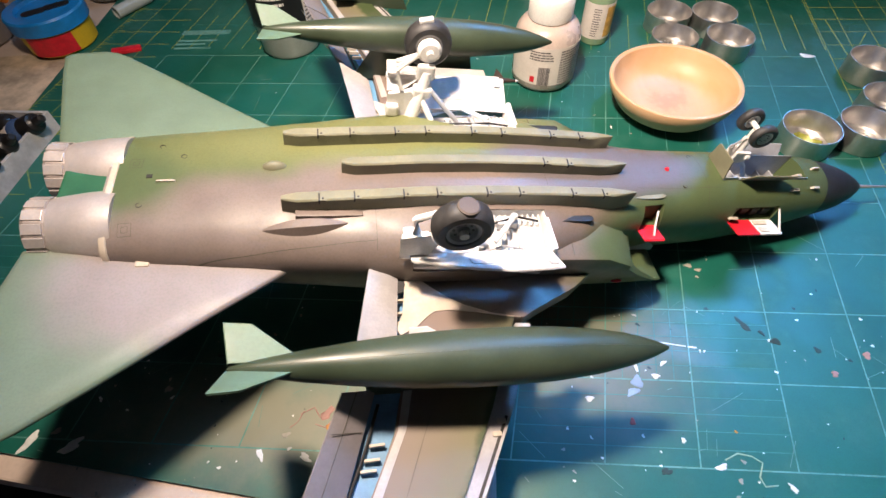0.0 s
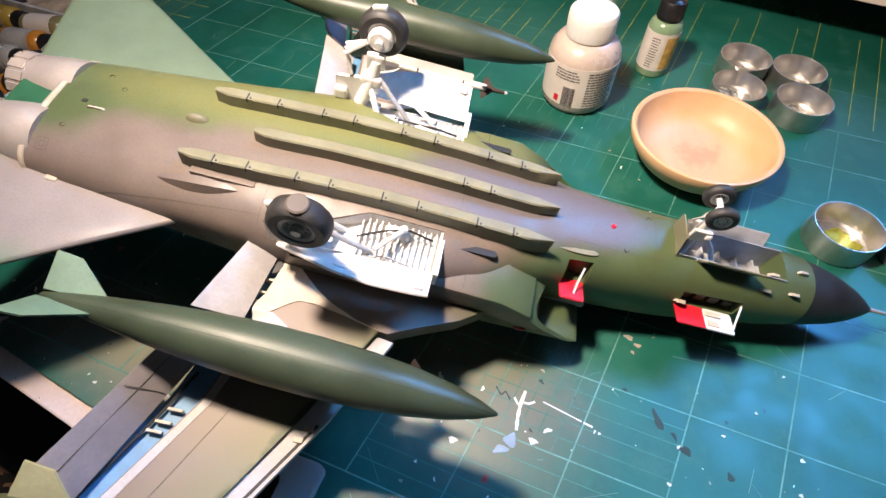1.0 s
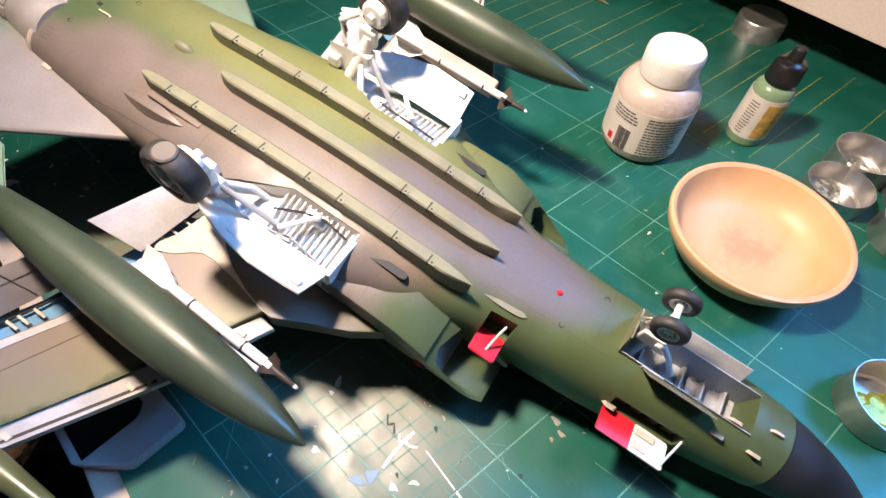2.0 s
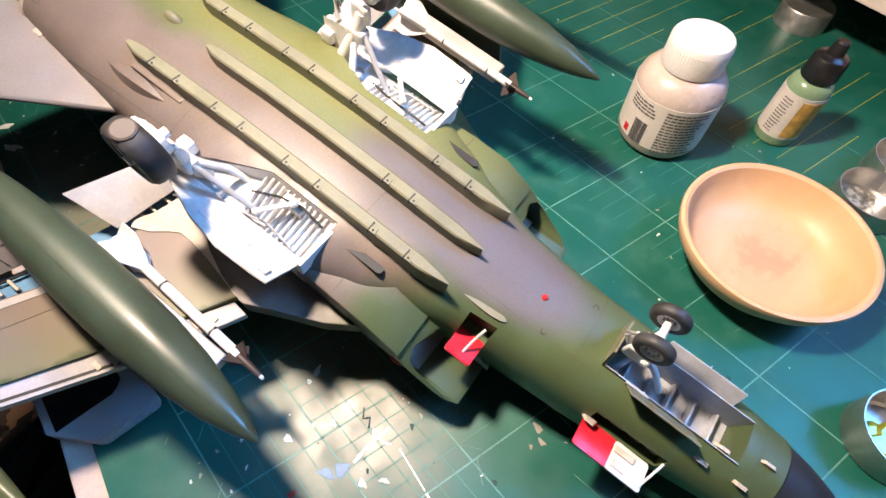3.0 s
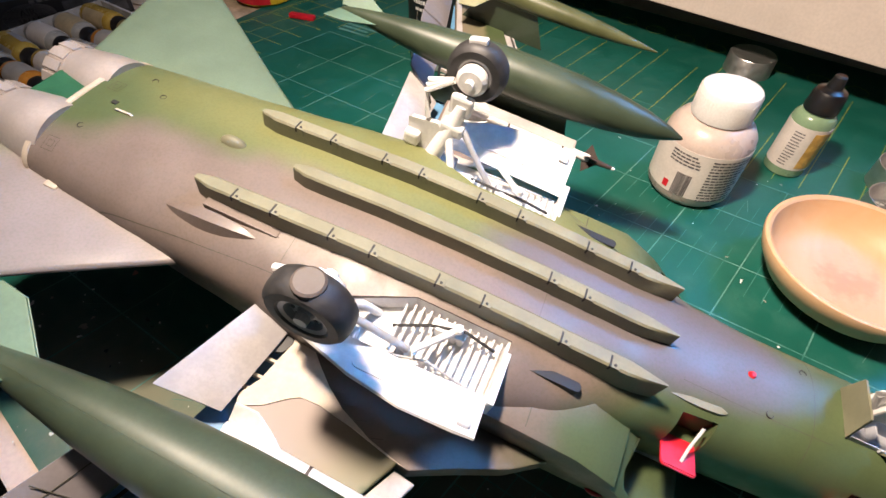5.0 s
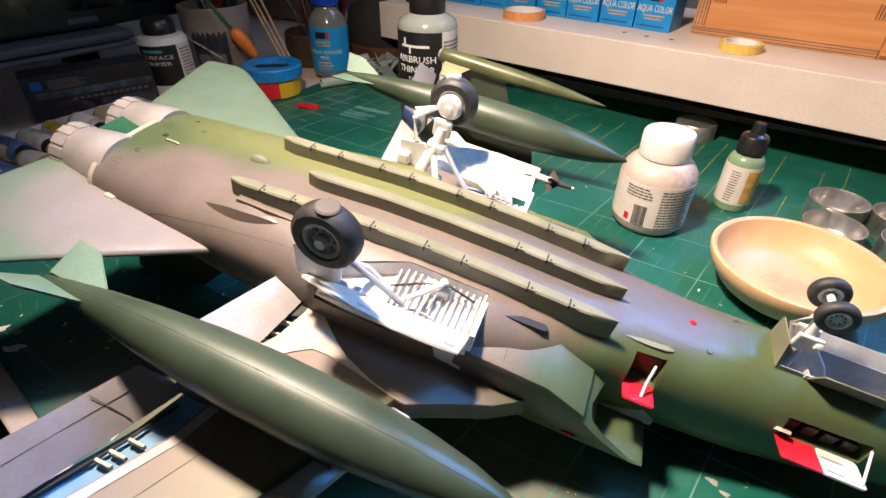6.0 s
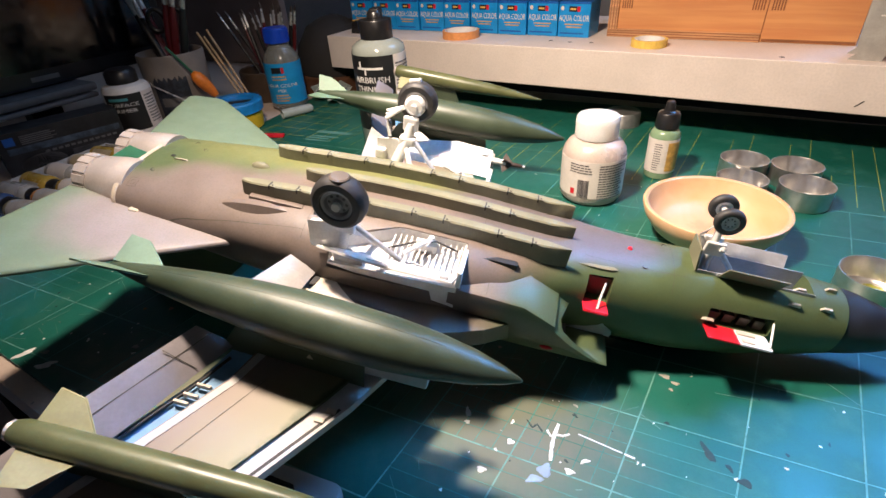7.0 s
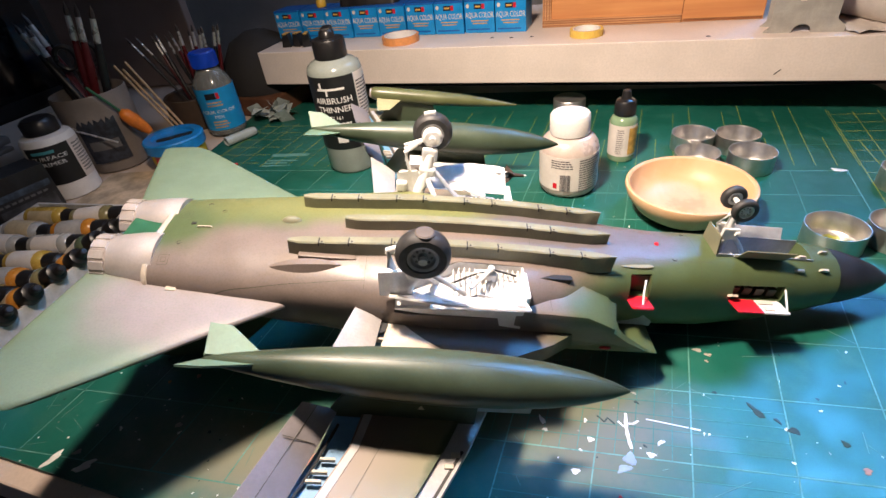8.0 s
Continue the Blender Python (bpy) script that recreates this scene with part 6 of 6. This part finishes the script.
def primer_bottle():
    b = thing("primer_bottle", at(-55.4, 39.0, -0.3, 0, 0, 62) @ Matrix.Diagonal((1.07, 1.07, 0.72, 1)), "white plastic primer bottle with black label and black cap", "bottle")
    r = 2.9
    part("body", lathe([(0, 0), (2.6, 0), (r, 0.3), (r, 10.6), (2.6, 11.3), (1.6, 11.7), (1.4, 12), (0, 12)], 40), M_WPLASTIC, b, smooth=True)
    part("cap", lathe([(1.4, 11.6), (1.9, 11.7), (1.9, 13.6), (1.5, 14.2), (0, 14.3)], 24), M_BLACKPLASTIC, b, smooth=True)
    label_band("label", b, r, 3.2, 10.2, -75, 22, M_LABELBLACK, label="black label")
    label_band("label", b, r, 3.2, 10.2, 23, 80, M_PAPER, label="grey side label")
    label_band("label_strip", b, r + 0.03, 9.0, 9.5, -60, -12, surface("strip_cyan", (0.08, 0.35, 0.4), 0.5), 6)
    for t, z in (("SURFACE", 7.9), ("PRIMER", 6.8)):
        part("lettering", words(t, 0.95, 0.004, r + 0.04), M_WPLASTIC, b, m=pose(0, 0, 0, 0, 0, -28) @ at(0, 0, z))
    text_bars(b, r + 0.04, 28, 70, 4, 9.6, 10, M_GREYPLASTIC, 12)


primer_bottle()


def set_box():
    """The black card box of a paint set, standing on edge under the screen."""
    b = thing("paint_set_box", at(-55.15, 30.4, -0.3, 0, 0, 68) @ Matrix.Scale(0.55, 4), "black card paint set box with printed title", "box")
    card = surface("card_black", (0.02, 0.02, 0.022), 0.4, vary=0.3, scale=20)
    part("carton", box(-16, 9, 0, 8, 0, 11, bevel=0.08), card, b)
    part("sky_picture", box(-14.5, 8.4, -0.03, 0, 6.2, 7.6), surface("printed_sky", (0.07, 0.1, 0.14), 0.5, vary=0.4, scale=25), b, "printed picture of sky and land")
    part("title_oval", prism([(4.6 * math.cos(2 * math.pi * i / 36) - 9.0, 2.3 * math.sin(2 * math.pi * i / 36) + 2.9) for i in range(36)], -0.05, 0.0, m=pose(0, 0, 0, 90, 0, 0)), M_GREYPLASTIC, b, "grey oval")
    for t, z in (("AIR", 3.1), ("WAR", 1.5)):
        part("lettering", words(t, 1.8, 0.01), M_LABELBLACK, b, m=at(-9, -0.07, z))
    part("emblem", box(-14.6, -12.6, -0.05, 0, 8.2, 10.0), M_CARD2, b, "plain blue emblem")
    for i in range(5):
        part("small_print", box(-11.5, -5.5 + (i % 2), -0.04, 0, 8.0 + 0.42 * i, 8.2 + 0.42 * i), M_GREYPLASTIC, b)
    for i in range(12):
        part("small_print", box(-8 + 1.3 * i, -7.1 + 1.3 * i, -0.04, 0, 5.1, 5.6), M_GREYPLASTIC, b)
    part("picture", box(-3, 8.2, -0.03, 0, 0.8, 4.4), surface("printed_aircraft", (0.06, 0.06, 0.065), 0.5, vary=0.6, scale=18), b, "dim printed picture")


set_box()


def screen():
    b = thing("television", at(-63.5, 41.4, -0.3, 0, 0, 82), "black switched-off television on a grey base above the paint box", "television")
    part("bezel", box(-46, 13, 0, 5, 8.6, 50, bevel=0.5), M_SCREENBLACK, b)
    part("panel", box(-44.5, 11.5, -0.05, 0.2, 10.8, 48), M_SCREENGLASS, b, "black glass")
    part("maker_mark", box(-8.6, -5.0, -0.06, 0.0, 9.4, 10.0), M_GREYPLASTIC, b, "plain pale maker's mark")
    part("base_bar", box(-34, -2.4, -3.6, 5, 7.3, 8.4, bevel=0.4), M_GREYPLASTIC, b, "grey plastic base bar")
    part("base_bar", box(-34, -2.8, -4.0, 5, 6.5, 7.15, bevel=0.3), M_GREYPLASTIC, b)
    for x in (-26, -8):
        part("post", box(x - 2, x + 2, 1, 4, 0.0, 8, bevel=0.3), M_SCREENBLACK, b)


M_SCREENBLACK = surface("television_black", (0.012, 0.012, 0.013), 0.35, bump=0.02)
M_SCREENGLASS = surface("television_glass", (0.006, 0.006, 0.007), 0.12, bump=0)
screen()


def curtain():
    c = part("wall_panel", box(-100, -62, 84, 86, 0, 60, bevel=0.3), surface("panel_beige", (0.3, 0.22, 0.19), 0.7, vary=0.1, scale=8))
    tagged(c, "plain beige board against the wall", "panel", kind="structure")


curtain()


def bottle_tray():
    t = thing("bottle_tray", at(-45.9, 18.6, -0.28, 0, 0, -3), "white plastic tray packed with small paint bottles", "tray")
    tr = surface("tray_white", (0.55, 0.53, 0.52), 0.4)
    bm = bmesh.new()
    add_box(bm, -8.4, 8.4, -13, 13, 0, 0.2)
    for b in ((-8.4, -8.1, -13, 13, 0.2, 2.2), (8.1, 8.4, -13, 13, 0.2, 2.2), (-8.1, 8.1, -13, -12.7, 0.2, 2.2), (-8.1, 8.1, 12.7, 13, 0.2, 2.2)):
        add_box(bm, *b)
    part("tray", bm, tr, t)
    rg = random.Random(21)
    paints = [surface("bottled_paint", c, 0.25, vary=0.1) for c in ((0.45, 0.3, 0.06), (0.25, 0.25, 0.24), (0.5, 0.2, 0.03), (0.05, 0.09, 0.2), (0.2, 0.17, 0.08), (0.35, 0.34, 0.32), (0.08, 0.1, 0.06))]
    labels = [M_PAPER, surface("label_grey", (0.4, 0.38, 0.36), 0.5), surface("label_tan", (0.5, 0.4, 0.25), 0.5)]
    base = at(-45.9, 18.6, -0.28, 0, 0, -3)
    for row, x in enumerate((-7.6, -0.8, 6.4)):
        for i in range(9):
            y = -11.2 + 2.75 * i + rg.uniform(-0.15, 0.15)
            if row == 2:
                m = base @ at(6.6 + rg.uniform(-0.4, 0.4), y, 1.5 + rg.uniform(0, 0.5)) @ pose(0, 0, 0, 0, 62 + rg.uniform(-8, 8), 0) @ at(0, 0, -4.5, 0, 0, rg.uniform(-180, 180))
            else:
                m = base @ at(x + rg.uniform(-0.3, 0.3), y, 1.45) @ pose(0, 0, 0, 0, 88 if row == 0 else 84, rg.uniform(-4, 4)) @ at(0, 0, 0, 0, 0, rg.uniform(-180, 180))
            dropper(0, 0, rg.choice(paints), lay=m, detail=False, label_mat=rg.choice(labels), words_label="small paint dropper bottle lying in the tray", group="bottles in the tray")


bottle_tray()


def odds():
    red = part("red_clip", box(-1.5, 1.5, -0.45, 0.45, 0, 0.5, bevel=0.2), M_RED, smooth=True)
    red.matrix_world = at(-35.5, 43.9, 0.02, 0, 4, 22)
    tagged(red, "small red rubber scrap on the mat", "scrap")
    clear = surface("clear_plastic", (0.4, 0.45, 0.43), 0.2, vary=0.05)
    c = part("plastic_tube", lathe([(0.62, 0), (0.7, 0.05), (0.7, 4.6), (0.5, 5.0), (0, 5.0)], 20), clear, smooth=True)
    c.matrix_world = at(-39.4, 51.1, 0.72, 0, 0, 58) @ pose(0, 0, 0, 0, 90, 0)
    tagged(c, "short clear plastic tube lying on the mat", "tube")
    g = thing("craft_tool", at(-47.9, 47.6, 4.2, 0, 0, 0) @ pose(0, 0, 0, 24, -22, 0), "hand tool with an orange grip", "tool")
    part("grip", lathe([(0, 0), (0.5, 0.1), (0.75, 1.0), (0.95, 2.6), (0.85, 3.8), (0.4, 4.4), (0, 4.5)], 20), surface("grip_orange", (0.75, 0.2, 0.02), 0.45), g, smooth=True)
    part("shaft", tube([(0, 0, 4.3), (0, 0, 9.0)], 0.18, 8), surface("shaft_green", (0.02, 0.12, 0.06), 0.4), g)
    t = part("tweezers", tube([(-49.6, 43.2, 4.6), (-54.5, 42.6, 6.6), (-59.2, 44.6, 8.8)], 0.13, 8), M_FERRULE, smooth=True)
    tagged(t, "thin steel probe leaning against the mug", "tool")
    rg = random.Random(3)
    bag = thing("plastic_bag", at(-36.5, 61.5, 0), "crumpled clear plastic bag of spare parts", "bag")
    for i in range(11):
        part("fold", box(-1.7, 1.7, -1.0, 1.0, -0.02, 0.02, m=Matrix.Translation((rg.uniform(-3.5, 3.5), rg.uniform(-1.8, 1.8), 1.1 + rg.uniform(-0.6, 1.1))) @ Euler((rg.uniform(-1, 1), rg.uniform(-1, 1), rg.uniform(0, 3))).to_matrix().to_4x4()), clear, bag)
    dome = part("dark_dome", lathe([(5.6, 0), (5.8, 1.0), (5.2, 3.6), (3.6, 6.0), (1.4, 7.1), (0, 7.3)], 32), surface("matt_black", (0.02, 0.018, 0.018), 0.85), smooth=True)
    dome.matrix_world = at(-41, 71, 3.0) @ Matrix.Scale(1.25, 4)
    tagged(dome, "black rounded plastic shell behind the bottles", "shell")
    st = part("wood_stand", box(-7, 7, -5, 5, 0, 3.3, bevel=0.3), surface("stand_brown", (0.12, 0.05, 0.025), 0.6))
    st.matrix_world = at(-42, 69, -0.3, 0, 0, -15)
    tagged(st, "dark brown wooden block under the shell", "block")
    pp = part("stained_paper", prism([(-6, -5), (5, -6), (6.5, 5), (-5, 6)], 0, 0.03), surface("paper_stained", (0.6, 0.47, 0.33), 0.7, vary=0.25, scale=30))
    pp.matrix_world = at(-47.5, 38.6, -0.28, 0, 0, 10)
    tagged(pp, "stained scrap of paper on the desk", "paper")
    for i, (x, y, a) in enumerate(((-26.8, 2.4, 5), (-24.9, 2.6, -12), (-23.2, 2.3, 20))):
        k = thing("clip", SHELF_TOP @ at(x - 7.2, y + 1.0, 0, 0, 0, a), "small black metal clip with a brass edge", "clip", "clips")
        part("jaw", prism([(-0.7, 0), (0.7, 0), (0.35, 1.9), (-0.35, 1.9)], -0.7, 0.7, bevel=0.1, axis="y"), M_BLACKPLASTIC, k)
        part("edge", box(-0.3, 0.3, -0.75, 0.75, 1.85, 2.0), M_OCHRE, k)


odds()


def dispenser():
    """The grey cast tape dispenser end with a round hole, at the end of the shelf."""
    b = thing("tape_dispenser", SHELF_TOP @ at(35.6, 1.9, 0, 0, 0, -3) @ Matrix.Diagonal((1.2, 1, 1.15, 1)), "grey metal stand with a round hole", "stand")
    g = surface("cast_grey", (0.36, 0.34, 0.31), 0.5, vary=0.1)
    o = [(-3.1, 0.0), (-2.6, 0.5), (-2.7, 5.0), (-2.0, 6.8), (0, 7.5), (2.0, 6.8), (2.6, 5.0), (2.6, 1.2), (3.4, 0.5), (3.4, 0)]
    p = part("plate", prism(o, 0, 0.6, bevel=0.06, axis="y"), g, b)
    bpy.context.view_layer.update()
    carve(p, [add_lathe(bmesh.new(), [(0, -1), (1.15, -1), (1.15, 2), (0, 2)], 32, Matrix.Translation((0, 0, 4.6)) @ Matrix.Rotation(radians(-90), 4, "X")),
              add_lathe(bmesh.new(), [(0, -1), (0.8, -1), (0.8, 2), (0, 2)], 24, Matrix.Translation((0, 0, 0.0)) @ Matrix.Rotation(radians(-90), 4, "X"))])
    part("hub", tube([(0, 0.6, 4.6), (0, 3.0, 4.6)], 1.1, 24), M_BROWN, b, smooth=True)
    part("back_plate", prism(o, 3.0, 3.4, bevel=0.06, axis="y"), g, b)
    for x, z in ((-1.5, 5.6), (-0.7, 2.9), (1.6, 3.4), (-2.0, 3.6)):
        part("scratch", box(x, x + 0.5, -0.015, 0.0, z, z + 0.12), M_PAPER, b)
    r = thing("paper_roll", SHELF_TOP @ at(44.5, 6.0, 4.05) @ pose(0, 0, 0, 90, 0, 28), "white paper towel roll lying on the shelf", "paper roll")
    part("roll", lathe([(1.4, -8), (4.0, -8), (4.0, 4), (1.4, 4), (1.4, -8)], 40), M_PAPER, r, smooth=30)
    part("core", lathe([(1.1, -8), (1.4, -8), (1.4, 4.05), (1.1, 4.05), (1.1, -8)], 24), M_BROWN, r, smooth=30)
    m = SHELF_TOP @ at(43.5, 3.6, 0.0, 0, 0, 20)
    cl = bmesh.new()
    rg = random.Random(8)
    grid = [[cl.verts.new((x * 0.9 - 4, y * 0.8 - 2.5, 0.25 + 0.2 * math.sin(x * 1.3 + y) * math.cos(y * 1.1) + rg.uniform(-0.05, 0.05))) for x in range(10)] for y in range(8)]
    for y in range(7):
        for x in range(9):
            cl.faces.new((grid[y][x], grid[y][x + 1], grid[y + 1][x + 1], grid[y + 1][x]))
    t = part("paper_sheet", cl, M_PAPER, smooth=True)
    t.matrix_world = m
    tagged(t, "crumpled loose white paper on the shelf", "paper")


dispenser()


def handset():
    """A dark flat device in a pale ribbed cover at the edge of the mat."""
    b = thing("screen_device", at(0, 0, 0.02), "black flat device with a pale textured rim lying on the mat", "device")
    m, nt, bs = shader("rim_texture")
    w = nt.nodes.new("ShaderNodeTexWave")
    w.inputs["Scale"].default_value, w.inputs["Distortion"].default_value = 420, 9
    nt.links.new(coords(nt), w.inputs[0])
    nt.links.new(link_mix(nt, ramp(nt, w.outputs["Fac"], 0.3, 0.7), (0.36, 0.37, 0.4), (0.46, 0.47, 0.49)), bs.inputs["Base Color"])
    add_bump(nt, bs, w.outputs["Fac"], 0.3, 0.0004)
    part("rim", prism([(2.1, 1.1), (2.4, 1.0), (2.5, 0.75), (2.4, -1.9), (2.2, -2.15), (0.3, -3.7), (-5.2, -3.3), (-5.2, 1.0)], 0, 0.9, bevel=0.15), m, b, "pale ribbed rim")
    part("screen", prism([(0.1, 0.25), (0.4, -0.05), (0.6, -0.4), (0.55, -3.25), (-4.7, -2.9), (-4.7, 0.3)], 0.9, 0.94), M_SCREENGLASS, b, "black glossy face")


handset()


def desk_chair():
    """The seat pushed up to the desk, under the front edge."""
    m, nt, bs = shader("camouflage_cloth")
    vo = nt.nodes.new("ShaderNodeTexVoronoi")
    vo.distance = "CHEBYCHEV"
    vo.inputs["Scale"].default_value = 42
    nt.links.new(coords(nt), vo.inputs["Vector"])
    sp = nt.nodes.new("ShaderNodeSeparateColor")
    nt.links.new(vo.outputs["Color"], sp.inputs[0])
    c = link_mix(nt, ramp(nt, sp.outputs[0], 0.62, 0.64), (0.018, 0.015, 0.015), (0.26, 0.15, 0.085))
    c = link_mix(nt, ramp(nt, sp.outputs[1], 0.8, 0.82), c, (0.07, 0.05, 0.04))
    nt.links.new(c, bs.inputs["Base Color"])
    bs.inputs["Roughness"].default_value = 0.9
    add_bump(nt, bs, noise_tex(nt, 900, 2, 0.5), 0.3, 0.0004)
    ch = thing("desk_chair", at(-46, -27, -74, 0, 0, -8), "desk chair with a dark and tan camouflage cloth seat", "chair")
    part("seat", loft([rounded_ring(z, 48 - d, 42 - d) for z, d in ((42, 6), (42.6, 2), (44, 0), (47, 0), (48.4, 2), (49, 7))]), m, ch, smooth=50)
    part("column", lathe([(0, 8), (2.6, 8), (2.6, 42), (0, 42)], 20), M_BLACKPLASTIC, ch, smooth=40)
    for i in range(5):
        a = 72 * i
        part("foot", box(-2.4, 2.4, 0, 28, 4, 8, bevel=0.8, m=pose(0, 0, 0, 0, 0, a)), M_BLACKPLASTIC, ch)
        part("caster", lathe([(0, -1.2), (2.0, -1.2), (2.2, 0), (2.0, 1.2), (0, 1.2)], 16, Matrix.Rotation(radians(a), 4, "Z") @ Matrix.Translation((0, 26, 2.25)) @ Matrix.Rotation(radians(90), 4, "Y")), M_BLACKPLASTIC, ch)


desk_chair()
